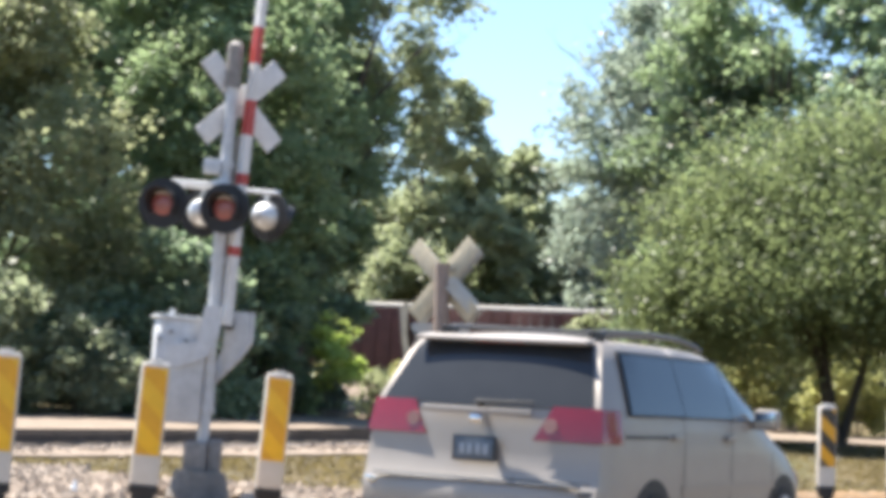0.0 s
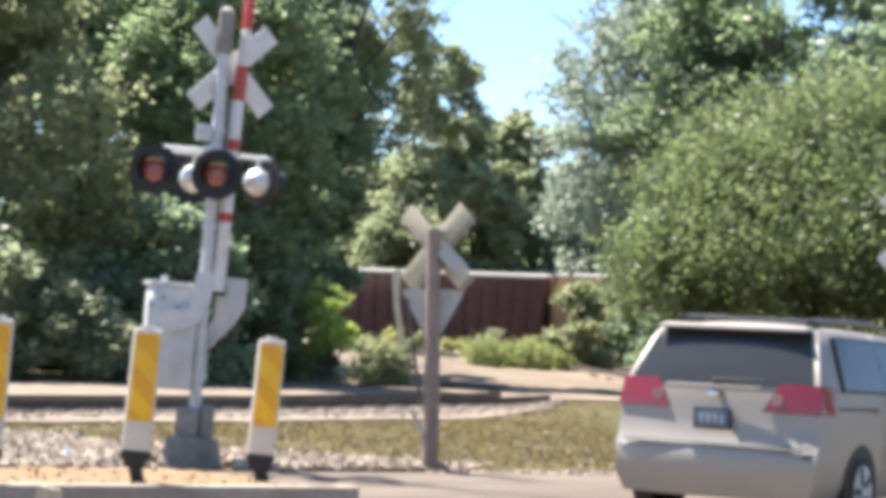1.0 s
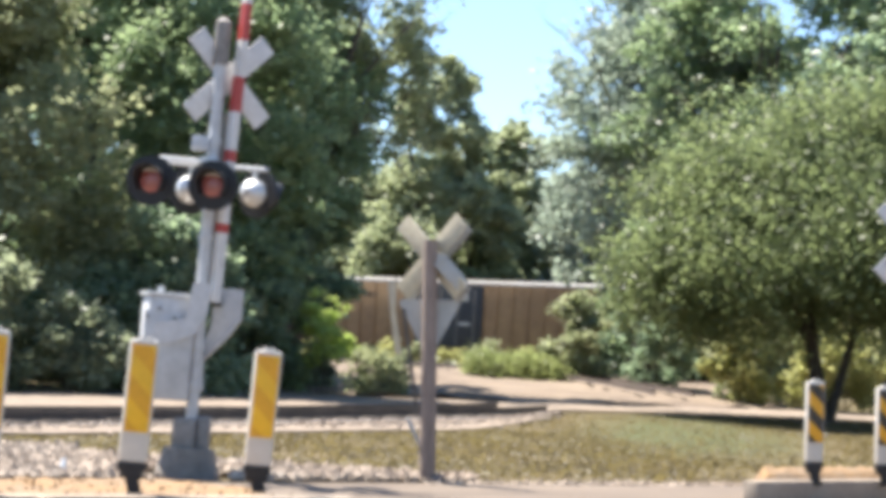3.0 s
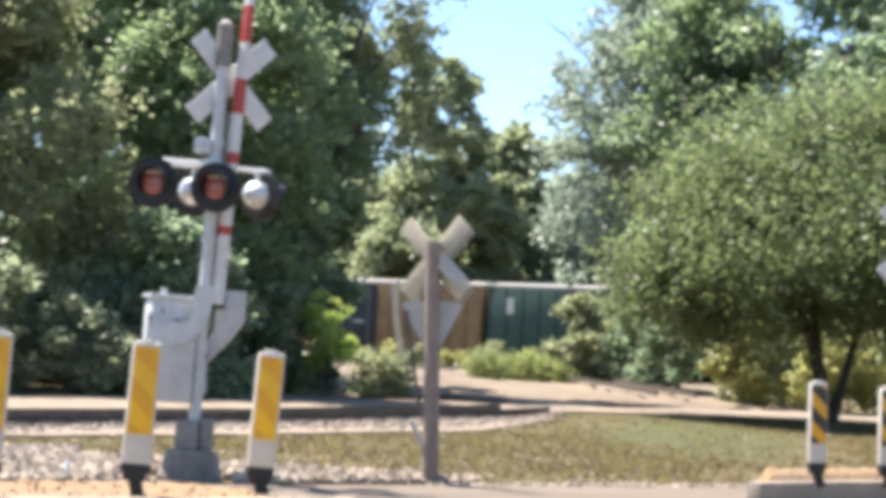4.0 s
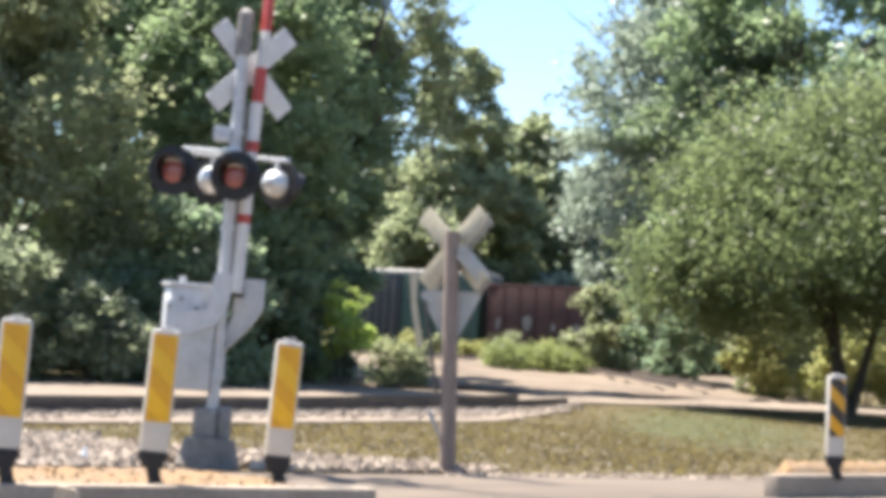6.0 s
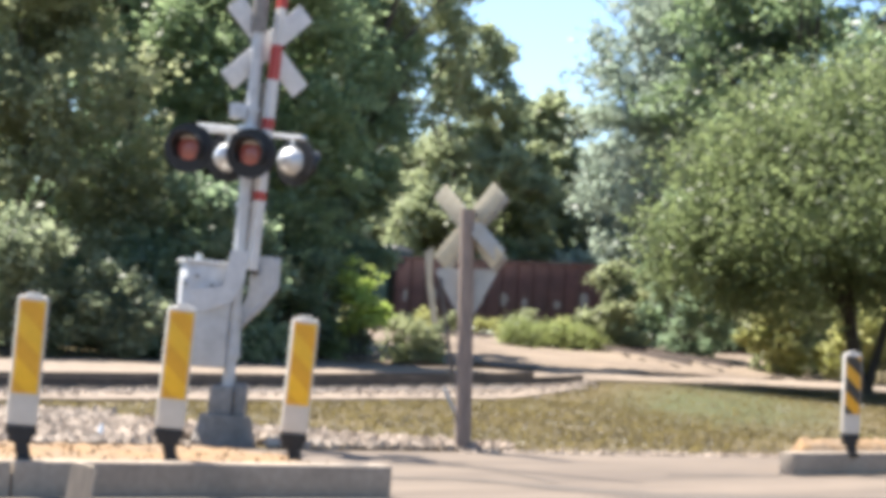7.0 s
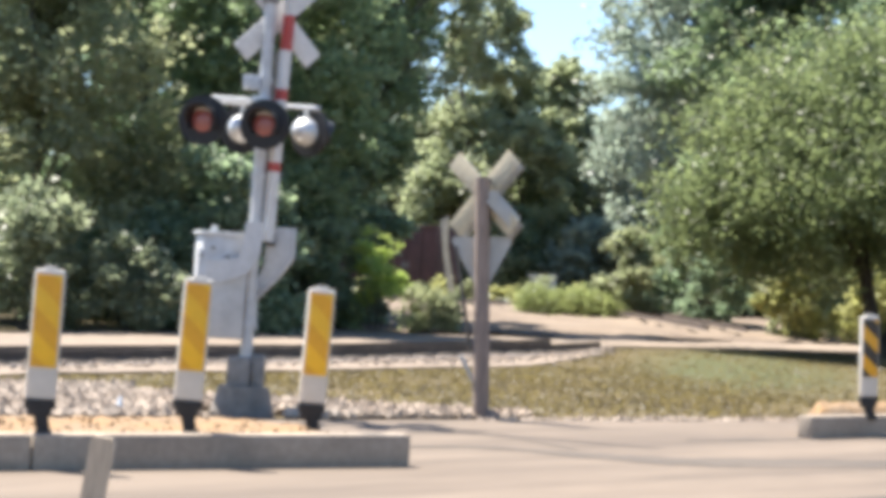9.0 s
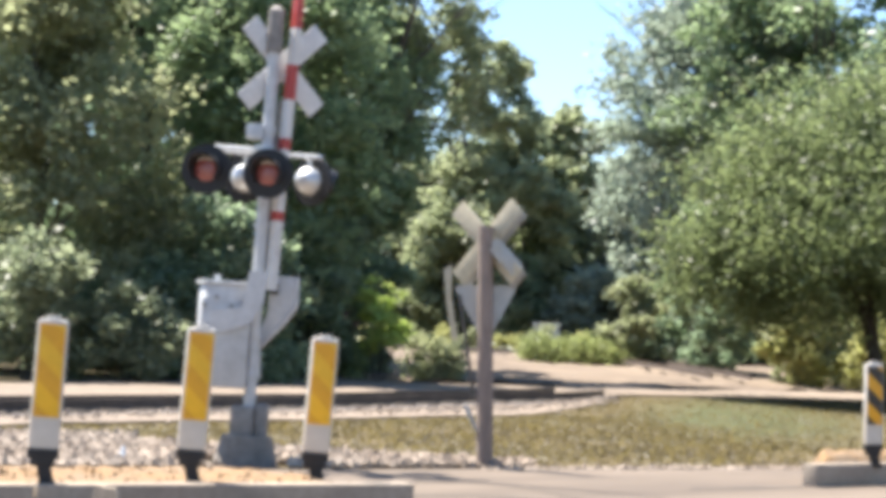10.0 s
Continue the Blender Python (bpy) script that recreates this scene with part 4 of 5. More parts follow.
    for x in (-0.09, -0.03, 0.035, 0.095):
        bm = bmesh.new()
        box(bm, (x, -0.012, 0.90), (0.038, 0.004, 0.075), bevel=0.001)
        part("plate_bar", bm, "plate_pale", plate)
    wheels = []
    for x in (-0.888, 0.888):
        for y in (0.98, 4.02):
            bm = bmesh.new()
            rod(bm, (-0.115, 0, 0), (0.115, 0, 0), 0.335, seg=32)
            bmesh.ops.bevel(bm, geom=[e for e in bm.edges if len(e.link_faces) == 2 and abs(e.calc_face_angle(0)) > 1.2], offset=0.03, segments=2, affect="EDGES")
            w = part("wheel", bm, "rubber", ob, m=pose(x, y, 0.335))
            s = 1 if x > 0 else -1
            bm = bmesh.new()
            rod(bm, (s * 0.10, 0, 0), (s * 0.122, 0, 0), 0.225, seg=28)
            rod(bm, (s * 0.12, 0, 0), (s * 0.135, 0, 0), 0.05, seg=14)
            part("rim", bm, "alu", w)
            for k in range(5):
                bm = bmesh.new()
                box(bm, (s * 0.124, 0, 0.135), (0.012, 0.06, 0.16), bevel=0.004)
                part("rim_gap", bm, "black", w, m=pose(0, 0, 0, 72 * k + 36, 0, 0))
            wheels.append((w, x, y))
    return ob, wheels


van, van_wheels = minivan()


# ---- goods train on the far track ----
TRACK_P, TRACK_ANG = Vector((3.0, 115.0)), math.degrees(math.atan2(-0.5, 1.0))
TRACK_D = Vector((math.cos(radians(TRACK_ANG)), math.sin(radians(TRACK_ANG))))
BED = 1.1


def wagon(name, length, height, material, door, label, roof=True):
    """A goods wagon; x runs along it from its head to its tail, y=0 is its middle."""
    ob = thing(name, pose(0, 0, 0), label, "railway wagon", group="wagons of the train")
    z0, z1, w = 1.05, height, 1.5
    bm = bmesh.new()
    box(bm, (length / 2, 0, (z0 + z1) / 2), (length, 2 * w, z1 - z0), bevel=0.05)
    part("body", bm, material, ob)
    if roof:
        bm = bmesh.new()
        prism(bm, [(-w - 0.05, z1 - 0.10), (w + 0.05, z1 - 0.10), (w + 0.05, z1 + 0.04), (0, z1 + 0.22), (-w - 0.05, z1 + 0.04)], 0, length)
        part("roof", bm, "car_roof", ob, m=pose(0, 0, 0) @ Matrix(((0, 1, 0, 0), (-1, 0, 0, 0), (0, 0, 1, 0), (0, 0, 0, 1))))
    else:
        bm = bmesh.new()
        box(bm, (length / 2, -w - 0.03, z1 - 0.06), (length, 0.14, 0.16), bevel=0.02)
        part("top_chord", bm, material, ob)
    n = int(length / 0.95)
    rib = None
    for k in range(n + 1):
        x = 0.06 + (length - 0.12) * k / n
        if door and door[0] - 0.05 < x < door[1] + 0.05:
            continue
        if rib is None:
            bm = bmesh.new()
            box(bm, (0, 0, 0), (0.10, 0.09, z1 - z0 - 0.12), bevel=0.015)
            rib = part("side_rib", bm, material, ob, m=pose(x, -w - 0.03, (z0 + z1) / 2 - 0.02)).data
        else:
            o = new("side_rib", rib)
            o.parent = ob
            o.matrix_basis = pose(x, -w - 0.03, (z0 + z1) / 2 - 0.02)
    if door:
        bm = bmesh.new()
        box(bm, ((door[0] + door[1]) / 2, -w - 0.05, (z0 + z1) / 2 - 0.05), (door[1] - door[0], 0.10, z1 - z0 - 0.2), bevel=0.02)
        d = part("side_door", bm, door[2], ob)
        for x in spread(door[0] + 0.5, door[1] - 0.5, 3):
            bm = bmesh.new()
            rod(bm, (x, -w - 0.13, z0 + 0.2), (x, -w - 0.13, z1 - 0.4), 0.03, seg=6)
            part("lock_rod", bm, "grey_iron", d)
        for x, z, sx, sz in door[3]:
            bm = bmesh.new()
            box(bm, (x, -w - 0.108, z), (sx, 0.012, sz), bevel=0.003)
            part("faded_marking", bm, "sign_grey", d, "faded pale stencilled patch")
    bm = bmesh.new()
    box(bm, (length / 2, 0, 0.92), (length + 0.5, 1.0, 0.26), bevel=0.03)
    box(bm, (length / 2, -1.2, 0.86), (length * 0.45, 0.3, 0.3), bevel=0.03)
    part("underframe", bm, "steel", ob)
    for x in (2.2, length - 2.2):
        bm = bmesh.new()
        box(bm, (x, -1.05, 0.50), (2.2, 0.14, 0.26), bevel=0.04)
        box(bm, (x, 1.05, 0.50), (2.2, 0.14, 0.26), bevel=0.04)
        tr = part("truck", bm, "steel", ob)
        for dx in (-0.88, 0.88):
            for y in (-0.75, 0.75):
                part("wheel", rod(bmesh.new(), (x + dx, y - 0.06, 0.45), (x + dx, y + 0.06, 0.45), 0.45, seg=20), "rail", tr)
    for x in (-0.02, length + 0.02):
        bm = bmesh.new()
        for y in (-1.2, -0.8):
            rod(bm, (x, y, 1.0), (x, y, z1 - 0.2), 0.02, seg=6)
        for k in range(9):
            rod(bm, (x, -1.2, 1.2 + k * 0.35), (x, -0.8, 1.2 + k * 0.35), 0.015, seg=6)
        part("ladder", bm, "steel", ob)
    return ob


TRAIN = [
    (wagon("boxcar", 15.6, 4.75, "car_red", (6.2, 9.2, "car_red", []), "oxide red boxcar with a pale metal roof"), -32.2),
    (wagon("boxcar", 15.6, 4.75, "car_red", (6.2, 9.2, "car_red", []), "oxide red boxcar with a pale metal roof"), -16.1),
    (wagon("boxcar", 16.6, 4.85, "car_tan", (5.7, 9.9, "car_black", [(6.6, 4.05, 0.7, 0.45), (8.7, 4.0, 0.6, 0.4), (7.0, 2.6, 1.3, 0.18), (8.8, 2.5, 0.7, 0.16)]), "tan boxcar with a black sliding door"), 0.0),
    (wagon("boxcar", 12.2, 4.85, "car_green", (4.6, 7.2, "car_black", []), "dark green boxcar with a faded pale emblem"), 17.0),
    (wagon("gondola", 15.6, 4.35, "car_dull", None, "dull brown red high-sided wagon at the tail of the train", roof=False), 29.7),
]
bm = bmesh.new()
box(bm, (1.3, -1.535, 3.7), (0.55, 0.014, 0.9), bevel=0.003)
part("faded_marking", bm, "white_paint", TRAIN[3][0], "faded pale plain emblem")
bm = bmesh.new()
for k in range(4):
    box(bm, (1.9 + 0.35 * k, -1.535, 4.0), (0.22, 0.014, 0.3), bevel=0.003)
part("faded_marking", bm, "black", TRAIN[2][0], "small dark stencil bars")

rng = random.Random(4)
for k in range(9):
    bm = bmesh.new()
    cx, w_, h_ = 0.9 + 1.55 * k + rng.uniform(-0.3, 0.3), rng.uniform(0.35, 0.7), rng.uniform(0.5, 1.1)
    prism(bm, [(cx + w_ * 0.5 * math.cos(a_) * rng.uniform(0.7, 1.1), 1.75 + h_ * 0.5 + h_ * 0.5 * math.sin(a_) * rng.uniform(0.7, 1.1)) for a_ in spread(0, 5.5, 8)], -1.516, -1.506)
    part("faded_marking", bm, "grey_iron", TRAIN[4][0], "faded grey spray paint patch", smooth=0)

bm = bmesh.new()
for off in (-0.72, 0.72):
    c = TRACK_P + Vector((-TRACK_D.y, TRACK_D.x)) * off
    box(bm, (c.x, c.y, BED + 0.14), (240, 0.08, 0.16), pose(0, 0, 0, 0, 0, TRACK_ANG))
tagged(part("main_track", bm, "rail"), "steel rails of the far main track", "track", kind="structure")
bm = bmesh.new()
box(bm, (TRACK_P.x, TRACK_P.y, BED - 0.05), (240, 4.6, 0.20), pose(0, 0, 0, 0, 0, TRACK_ANG), bevel=0.05)
tagged(part("track_bed", bm, "dirt"), "ballast bed of the far main track", "track", kind="structure")

hut = thing("signal_cabinet", pose(5.75, 122.5, BED, 0, 0, -12), "pale metal signal cabinet behind the far track", "cabinet")
part("case", box(bmesh.new(), (0, 0, 1.0), (1.45, 1.1, 2.0), bevel=0.03), "hut", hut)
part("roof", box(bmesh.new(), (0, 0, 2.06), (1.65, 1.3, 0.14), bevel=0.03), "hut", hut)
part("door", box(bmesh.new(), (-0.1, -0.56, 0.95), (0.8, 0.03, 1.6), bevel=0.01), "alu", hut)


# ---- trees ----
def leaves(name, lobes, n, size, material, parent, seed, holes=0.35, flat=0.55):
    """Leaves as small bent diamonds through lobes of a crown, thinned in clumps."""
    rng = np.random.default_rng(seed)
    lo = np.array(lobes, float)
    wt = lo[:, 3] * lo[:, 5]
    pick = rng.choice(len(lo), n, p=wt / wt.sum())
    per = 14
    nc = max(8, n // per)
    pick = pick[:nc]
    d = rng.normal(size=(nc, 3))
    d /= np.linalg.norm(d, axis=1)[:, None]
    rad = rng.uniform(0.08, 1, nc) ** 0.36 * rng.uniform(0.6, 1.5, nc)
    ph = rng.uniform(0, 6, 6)
    c = lo[pick, :3] + d * lo[pick, 3:6] * rad[:, None]
    k = 1.5 / np.median(lo[:, 3]) ** 0.7
    field = np.sin(c[:, 0] * 2.1 * k + ph[0] + 1.3 * np.sin(c[:, 2] * 1.7 * k)) + np.sin(c[:, 1] * 1.9 * k + ph[1]) + np.sin(c[:, 2] * 2.4 * k + ph[2] + np.sin(c[:, 0] * 1.3 * k))
    keep = field > np.quantile(field, holes * 0.55) + rng.normal(0, 0.6, nc)
    keep &= c[:, 2] > 0.05
    c = c[keep]
    grow = (0.15 * np.median(lo[:, 3]) + 0.09) * rng.uniform(0.5, 1.5, len(c))
    p = np.repeat(c, per, 0) + rng.normal(size=(len(c) * per, 3)) * np.array((1, 1, 0.6)) * np.repeat(grow, per)[:, None]
    p[:, 2] = np.maximum(p[:, 2], 0.04)
    n = len(p)
    u = rng.normal(size=(n, 3))
    u[:, 2] *= flat
    u /= np.linalg.norm(u, axis=1)[:, None]
    v = np.cross(u, rng.normal(size=(n, 3)))
    v /= np.linalg.norm(v, axis=1)[:, None]
    w = np.cross(u, v)
    s = (size * rng.uniform(0.55, 1.35, n))[:, None]
    q = np.stack([p - u * s, p + v * s * 0.55 + w * s * 0.2, p + u * s, p - v * s * 0.55 + w * s * 0.2], 1).reshape(-1, 3)
    me = bpy.data.meshes.new(name)
    me.vertices.add(4 * n)
    me.vertices.foreach_set("co", q.ravel())
    me.loops.add(4 * n)
    me.loops.foreach_set("vertex_index", np.arange(4 * n))
    me.polygons.add(n)
    me.polygons.foreach_set("loop_start", np.arange(0, 4 * n, 4))
    me.update(calc_edges=True)
    me.materials.append(M[material])
    ob = new(name, me)
    ob.parent = parent
    return ob


def trunk(parent, height, radius, limbs, seed, spread_to=0.5, lean=(0, 0), stems=1):
    """Tapered trunk and limbs, as tubes of rings in one mesh."""
    rng = random.Random(seed)
    verts, faces = [], []

    def ring(p, d, r, seg):
        side = d.orthogonal().normalized()
        other = d.cross(side)
        first = len(verts)
        for k in range(seg):
            an = 2 * math.pi * k / seg
            verts.append(tuple(p + (side * math.cos(an) + other * math.sin(an)) * r * (1 + 0.10 * math.sin(3 * an + p.z))))
        return first

    def branch(p, d, length, r, depth):
        steps, seg = 5, 9 if depth == 0 else 6
        last = ring(p, d, r * (1.35 if depth == 0 else 1.0), seg)
        for k in range(steps):
            p = p + d * length / steps
            r *= 0.84 if k < steps - 1 else 0.6
            now = ring(p, d, r, seg)
            faces.extend((last + i, last + (i + 1) % seg, now + (i + 1) % seg, now + i) for i in range(seg))
            last = now
            d = (d + Vector((rng.uniform(-0.18, 0.18), rng.uniform(-0.18, 0.18), 0.04))).normalized()
            if depth < 2 and k >= 1:
                for _ in range(limbs if depth == 0 else 2):
                    a = rng.uniform(0, 6.28)
                    nd = (d * 0.7 + Vector((math.cos(a), math.sin(a), 0.25)) * (0.55 + spread_to * 0.5)).normalized()
                    branch(p, nd, length * rng.uniform(0.22, 0.38), r * 0.5, depth + 1)

    for k in range(stems):
        a = 6.28 * k / stems
        tip = 0.0 if stems == 1 else 0.28
        branch(Vector((0.25 * tip * math.cos(a), 0.25 * tip * math.sin(a), -0.15)), Vector((lean[0] + tip * math.cos(a), lean[1] + tip * math.sin(a), 1)).normalized(), height * 0.7, radius, 0)
    me = bpy.data.meshes.new("trunk")
    me.from_pydata(verts, [], faces)
    me.materials.append(M["bark"])
    me.shade_smooth()
    ob = new("trunk", me)
    ob.parent = parent
    return ob


def tree(x, y, height, wide, material, label, seed, n=30000, size=0.17, low=0.2, lobes=22, holes=0.35, stems=1, shape=None, name="tree", deep=0.8, lean=0.0):
    ob = thing(name, pose(x, y, rise(y)), label, "tree" if name == "tree" else "shrub", group="trees" if name == "tree" else "")
    rng = random.Random(seed)
    if shape is None:
        shape = []
        count = lobes * (3 if name == "tree" else 2)
        for k in range(count):
            f = (k + 0.5) / count
            z = height * (low + (0.95 - low) * f)
            env = math.sin(math.pi * min(1, 0.22 + 0.72 * f)) ** 0.7
            a, r = rng.uniform(0, 6.28), rng.uniform(0.1, 1.0) ** 0.6 * 0.88 * wide * env
            rr = wide * rng.uniform(0.14, 0.30) * (0.6 + 0.4 * env)
            shape.append((r * math.cos(a) + lean * z, r * math.sin(a) * deep, z, rr, rr * deep, rr * rng.uniform(0.7, 1.1)))
    if name == "tree":
        trunk(ob, height, max(0.12, height * 0.017), 2, seed, stems=stems, lean=(lean, 0))
    else:
        trunk(ob, height * 0.7, 0.03, 2, seed, stems=4)
    leaves("crown", shape, n, size, material, ob, seed, holes)
    return ob


# wood behind the signal, from left to right
T = "tall leafy tree in the wood behind the crossing"
tree(-11.6, 54.5, 12.5, 4.4, "leaf_olive", "olive green tree with thin foliage at the wood edge", 12, 62000, 0.115, low=0.06, holes=0.25)
tree(-9.6, 61, 17, 4.4, "leaf_dark", T, 13, 50000, 0.14, low=0.12)
tree(-6.2, 58, 16, 4.2, "leaf_mid", T, 14, 62000, 0.125, low=0.14)
tree(-4.0, 65, 17.5, 3.8, "leaf_mid", T, 15, 58000, 0.13, low=0.26, holes=0.5)
tree(-4.4, 67, 17.5, 3.8, "leaf_straw", "tall leaning tree with thin pale foliage at the wood edge", 19, 26000, 0.13, low=0.42, holes=0.9, lean=0.24)
tree(-13.5, 70, 19, 6, "leaf_mid", T, 16, 22000, 0.26, low=0.1)
tree(-8.0, 74, 20, 6, "leaf_dark", T, 17, 22000, 0.25, low=0.1)

# shrubs at the wood's foot
tree(-10.6, 49.5, 3.6, 2.2, "leaf_pale", "grey green shrub at the wood edge", 21, 9000, 0.11, low=0.1, lobes=8, name="shrub")
tree(-8.2, 50.5, 2.6, 1.5, "leaf_pale", "grey green shrub at the wood edge", 22, 7000, 0.11, low=0.1, lobes=8, name="shrub")
tree(-6.0, 54, 5.0, 2.4, "leaf_dark", "dark shrub under the trees", 23, 12000, 0.14, low=0.1, lobes=8, name="shrub")
tree(-3.0, 62.5, 5.2, 1.7, "leaf_dark", "dark shrub behind the sapling", 28, 12000, 0.13, low=0.04, lobes=9, name="shrub", holes=0.1)
tree(-4.1, 58, 4.4, 1.8, "leaf_dark", "dark shrub under the trees", 24, 12000, 0.14, low=0.1, lobes=8, name="shrub")
tree(-2.15, 58.6, 3.3, 1.0, "leaf_fresh", "bright yellow green sapling beside the gravel road", 25, 3400, 0.10, low=0.28, lobes=6, name="shrub", holes=0.7)
tree(-0.75, 59.6, 1.4, 1.25, "leaf_olive", "low weedy shrub beside the gravel road", 26, 3500, 0.08, low=0.1, lobes=7, name="shrub")
for k in range(12):
    tree(-24 + 1.75 * k, 57 + 3 * math.sin(k * 1.9), 4.2 + 1.2 * math.sin(k * 2.7), 2.3, ("leaf_dark", "leaf_olive", "leaf_mid")[k % 3], "dense undergrowth shrub under the trees", 80 + k, 7000, 0.16, low=0.06, lobes=9, name="shrub", holes=0.15)
# far hedge and trees behind the train
hedge = [(dx, -0.45 * dx, 0.35 + 0.1 * math.sin(dx * 3), 0.55, 0.6, 0.62) for dx in spread(-1.5, 1.5, 7)]
tree(4.9, 80, 1.2, 2.0, "leaf_hedge", "low bright yellow green hedge by the dirt yard", 27, 20000, 0.07, shape=hedge, name="shrub", holes=0.1)
B = "hazy tree far behind the railway"
tree(-6, 138, 19, 6, "leaf_haze", B, 31, 22000, 0.32, low=0.08)
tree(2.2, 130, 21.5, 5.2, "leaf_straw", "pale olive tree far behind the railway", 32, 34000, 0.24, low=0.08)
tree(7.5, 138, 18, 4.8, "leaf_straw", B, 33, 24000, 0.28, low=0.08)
tree(12, 132, 13.5, 4.8, "leaf_haze", B, 34, 24000, 0.28, low=0.06)
tree(17, 140, 17, 5, "leaf_haze", B, 35, 20000, 0.32, low=0.1)
tree(9.5, 128, 6, 3.6, "leaf_haze", "rounded tree just behind the far track", 36, 14000, 0.22, low=0.15)
tree(5.6, 134, 14, 3.8, "leaf_straw", B, 39, 20000, 0.26, low=0.1)
tree(4.4, 130, 7.0, 2.4, "leaf_dark", "dark rounded tree just behind the far track", 37, 12000, 0.20, low=0.15)
tree(-1.5, 134, 13.5, 4.2, "leaf_straw", B, 52, 18000, 0.26, low=0.1, holes=0.2)
tree(-1, 131, 8, 4, "leaf_straw", B, 38, 16000, 0.24, low=0.1)
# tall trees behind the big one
# two of these carry the painted haze in their leaf colour
tree(11.3, 92, 20, 6.0, "leaf_haze", "tall pale green poplar with open branches", 41, 40000, 0.16, low=0.25, holes=0.85, lobes=26)
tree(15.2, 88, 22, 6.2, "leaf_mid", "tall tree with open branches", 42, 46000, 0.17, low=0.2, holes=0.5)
tree(13.0, 97, 21.5, 5.0, "leaf_haze", "tall hazy tree with open branches", 51, 24000, 0.22, low=0.4, holes=0.45)
tree(20.5, 84, 20, 5.6, "leaf_dark", "tall dark spreading tree behind the others", 43, 20000, 0.26, low=0.15)
# big round tree on the grass
big = [(-1.6, -1.6, 5.6, 3.4, 3.6, 2.8), (0.4, -0.4, 7.6, 3.2, 3.2, 2.5), (-3.6, -0.8, 4.6, 2.0, 2.8, 1.9), (2.6, -1.2, 6.0, 3.2, 3.6, 3.2), (-2.6, -0.4, 7.2, 2.3, 2.4, 1.9), (-5.4, -0.4, 3.9, 1.4, 2.2, 1.3), (0, -1.4, 4.4, 4.2, 3.8, 2.0), (1.4, 0, 9.0, 2.0, 2.2, 1.6), (-4.3, -0.6, 5.4, 2.0, 2.4, 1.8), (4.5, -1, 4.5, 2.2, 3.2, 2.4), (0.6, -4.2, 5.0, 2.4, 2.2, 1.8), (-2.8, -3.6, 4.6, 2.0, 2.0, 1.5), (3.6, -3.8, 5.4, 2.2, 2.0, 2.0), (-4.8, -0.5, 3.0, 1.5, 2.0, 1.1), (-3.0, 0.2, 2.9, 1.6, 2.0, 1.0), (-1.0, 1.4, 3.0, 1.6, 1.6, 0.9), (2.8, 1.0, 3.2, 1.8, 1.8, 1.1)]
tree(12.75, 58.6, 9.5, 5.5, "leaf_big", "large round dense green tree on the mown grass", 44, 140000, 0.096, shape=big, holes=0.42, stems=3)
tree(10.0, 77, 3.9, 2.4, "leaf_dark", "dark shrub beyond the gravel road", 45, 9000, 0.13, low=0.06, lobes=8, name="shrub", holes=0.1)
tree(7.3, 80, 3.8, 1.6, "leaf_olive", "light green shrub beside the hedge", 53, 8000, 0.13, low=0.06, lobes=9, name="shrub", holes=0.2)
tree(12.1, 69, 3.2, 1.6, "leaf_yellow", "yellowing shrub beside the big tree", 46, 9000, 0.11, low=0.08, lobes=9, name="shrub")
tree(15.5, 68, 3.4, 2.3, "leaf_yellow", "yellowing shrub behind the big tree", 47, 9000, 0.12, low=0.08, lobes=9, name="shrub")
tree(13, 72, 4.2, 2.6, "leaf_olive", "olive shrub behind the big tree", 48, 10000, 0.13, low=0.08, lobes=9, name="shrub")
tree(19, 70, 4.2, 2.6, "leaf_olive", "olive shrub behind the big tree", 49, 10000, 0.13, low=0.08, lobes=9, name="shrub")

# thicket that closes the view under the crowns
for k in range(6):
    tree(12.5 + 3.4 * k, 97 + 2.5 * math.sin(k * 1.7) - 1.2 * k, 5.6 + math.sin(k * 2.9), 3.2, ("leaf_dark", "leaf_mid")[k % 2], "dense thicket behind the big tree", 160 + k, 8000, 0.24, low=0.04, lobes=10, name="shrub", holes=0.1)
tree(11.0, 103, 4.6, 1.9, "leaf_mid", "dense thicket behind the big tree", 170, 7000, 0.2, low=0.04, lobes=10, name="shrub", holes=0.1)
# dry weeds along the far track
for k in range(9):
    wx = -6.5 + 1.9 * k
    tree(wx, 110.2 - 0.5 * (wx - 3), 1.5 + 0.35 * math.sin(k * 2.3), 1.15, "leaf_yellow" if k % 2 else "leaf_olive", "dry weedy clump beside the far track", 140 + k, 1300, 0.11, low=0.1, lobes=7, name="shrub", holes=0.3)


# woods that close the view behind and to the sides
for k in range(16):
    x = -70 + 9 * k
    tree(x, 150 + 6 * math.sin(k * 2.1), 17 + 3 * math.sin(k * 1.7) - (4 if 0 < x < 12 else 0), 7, "leaf_haze", B, 60 + k, 7000, 0.55, low=0.05, lobes=9)


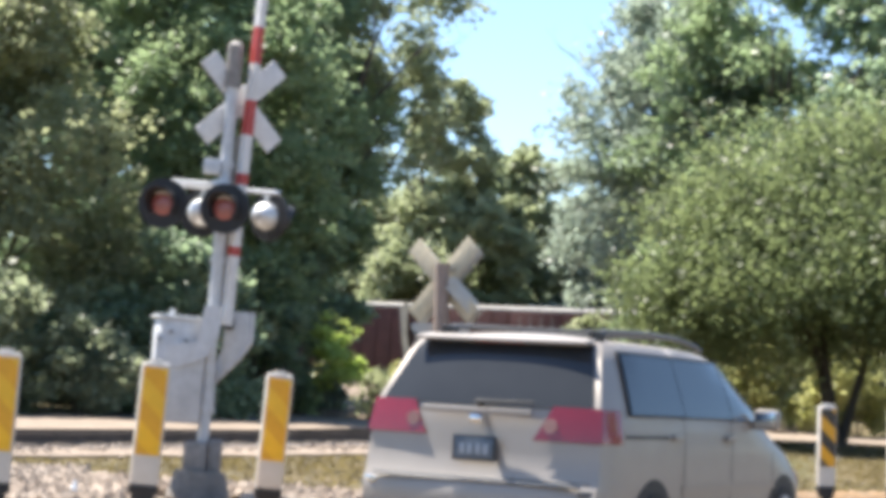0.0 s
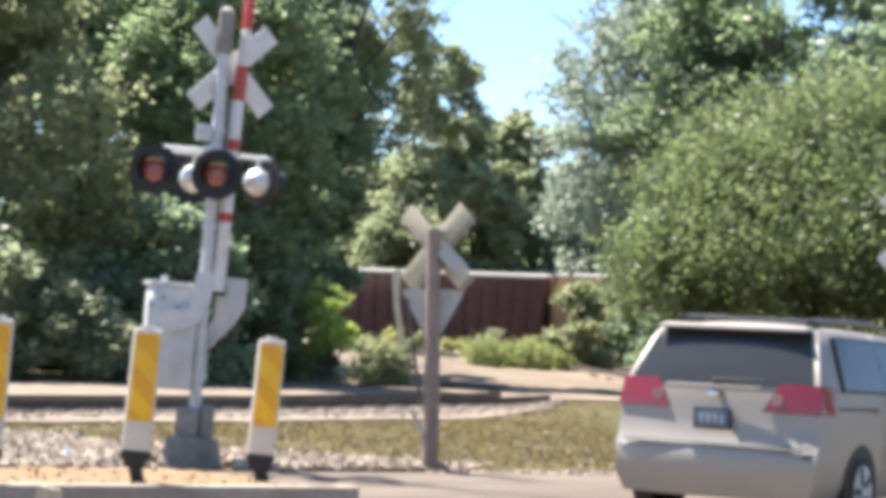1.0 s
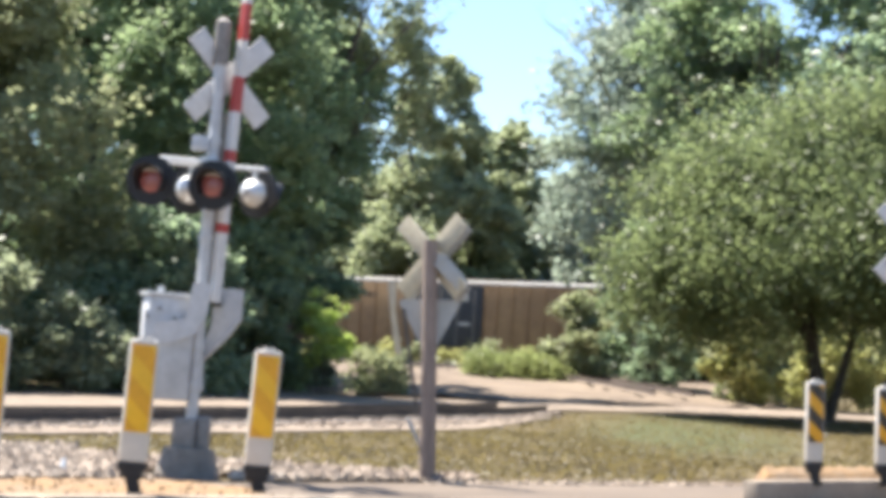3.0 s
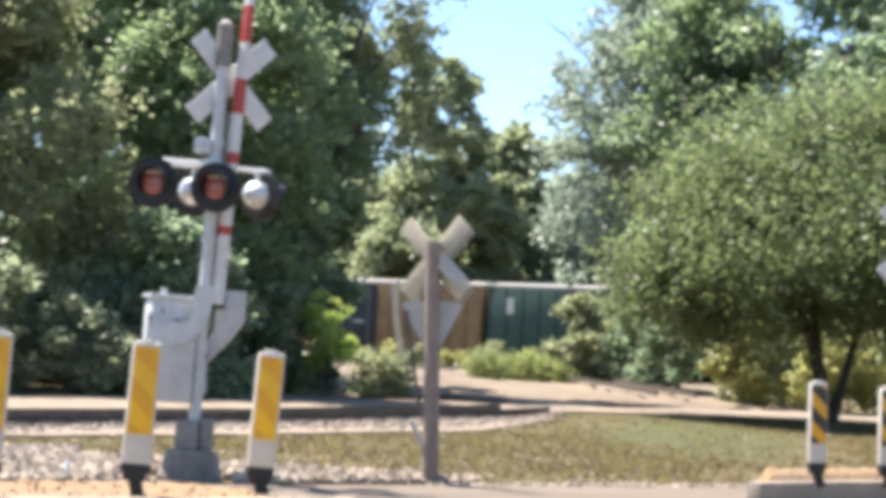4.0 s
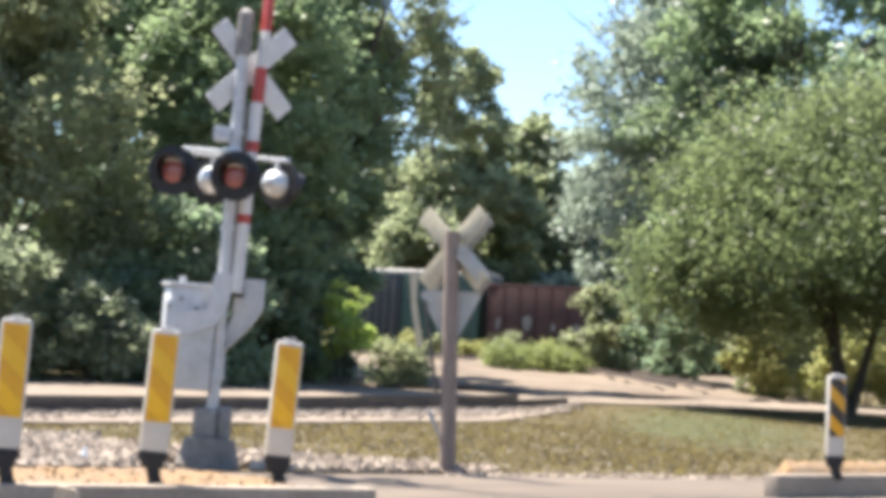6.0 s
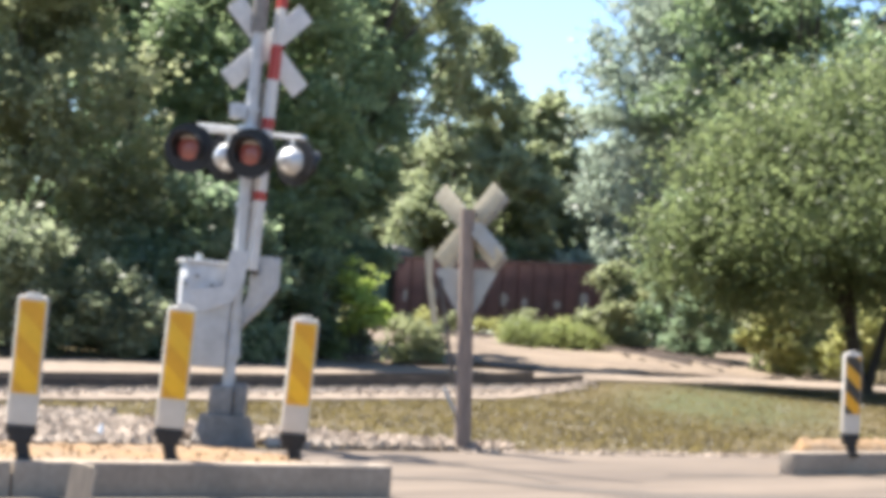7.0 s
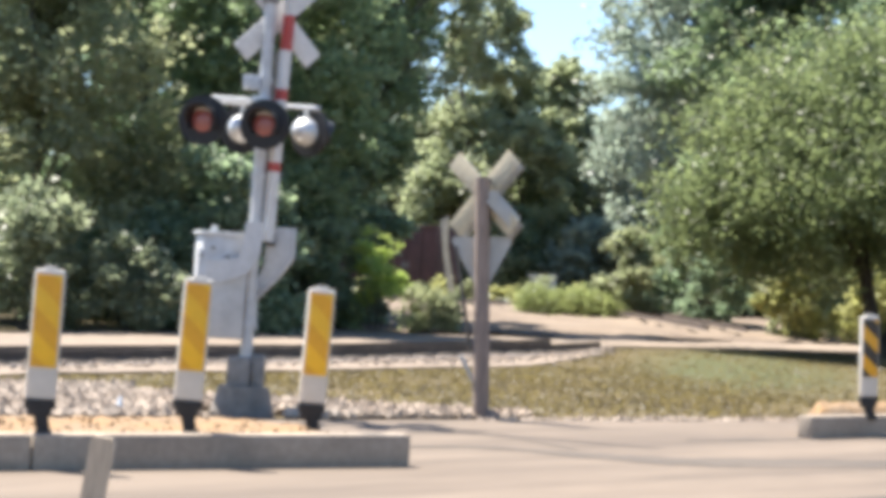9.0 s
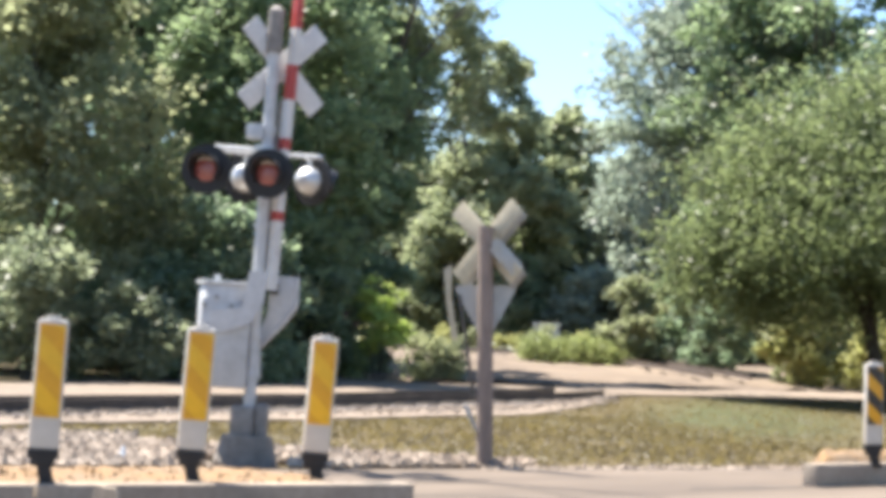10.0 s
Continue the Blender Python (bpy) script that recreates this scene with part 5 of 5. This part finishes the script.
# unseen trees added behind and beside the camera, to darken reflections and skylight
for k in range(15):
    an = radians(-25 - 14.5 * k) if k < 9 else radians(-25 - 14.5 * k - 10)
    r = 66 + 6 * math.sin(k * 2.3)
    tree(r * math.cos(an), r * math.sin(an) + 6, 13 + 2 * math.sin(k * 1.3), 7, "leaf_mid", "unseen tree added to darken reflections and block low skylight", 180 + k, 4200, 0.6, low=0.04, lobes=9)
for k in range(4):
    tree(46 + 4 * k, 10 + 17 * k, 13 + 2 * math.sin(k * 1.3), 7, "leaf_mid", "unseen tree added to darken reflections and block low skylight", 200 + k, 4200, 0.6, low=0.04, lobes=9)


# ---- what moves ----
VAN_ROWS = [(0.0, 0.49, 14.0, 28.5), (0.3, 1.13, 14.85, 30.0), (0.6, 1.79, 15.65, 31.0), (0.9, 2.45, 16.45, 32.0), (1.2, 3.1, 17.25, 33.0), (1.5, 3.79, 18.0, 34.0), (1.8, 4.52, 18.85, 35.5), (2.1, 5.29, 19.7, 36.5), (2.7, 6.95, 21.4, 39.0), (4.0, 11.9, 25.4, 52.0), (5.5, 18.6, 29.3, 62.0), (10.0, 47.0, 39.5, 70.0)]


def motions():
    walk(van, [(t, pose(x, y, 0, 0, 0, -h)) for t, x, y, h in VAN_ROWS])
    # wheels turn with the distance rolled
    rolled, times = 0.0, []
    for (t0, x0, y0, h0), (t1, x1, y1, h1) in zip(VAN_ROWS, VAN_ROWS[1:]):
        d = math.hypot(x1 - x0, y1 - y0)
        n = max(1, math.ceil(d / 0.335 / radians(70)))
        times += [(t0 + (t1 - t0) * k / n, rolled + d * k / n) for k in range(n)]
        rolled += d
    times.append((10.0, rolled))
    for w, x, y in van_wheels:
        walk(w, [(t, pose(x, y, 0.335, -math.degrees(s / 0.335), 0, 0)) for t, s in times])
    for car, at in TRAIN:
        def spot(t):
            c = TRACK_P + TRACK_D * (at - 3.7 - 6.95 * (t - 2.5))
            return pose(c.x, c.y, BED + 0.22, 0, 0, TRACK_ANG)
        walk(car, [(0.0, spot(0.0)), (5.0, spot(5.0)), (10.0, spot(10.0))])


motions()
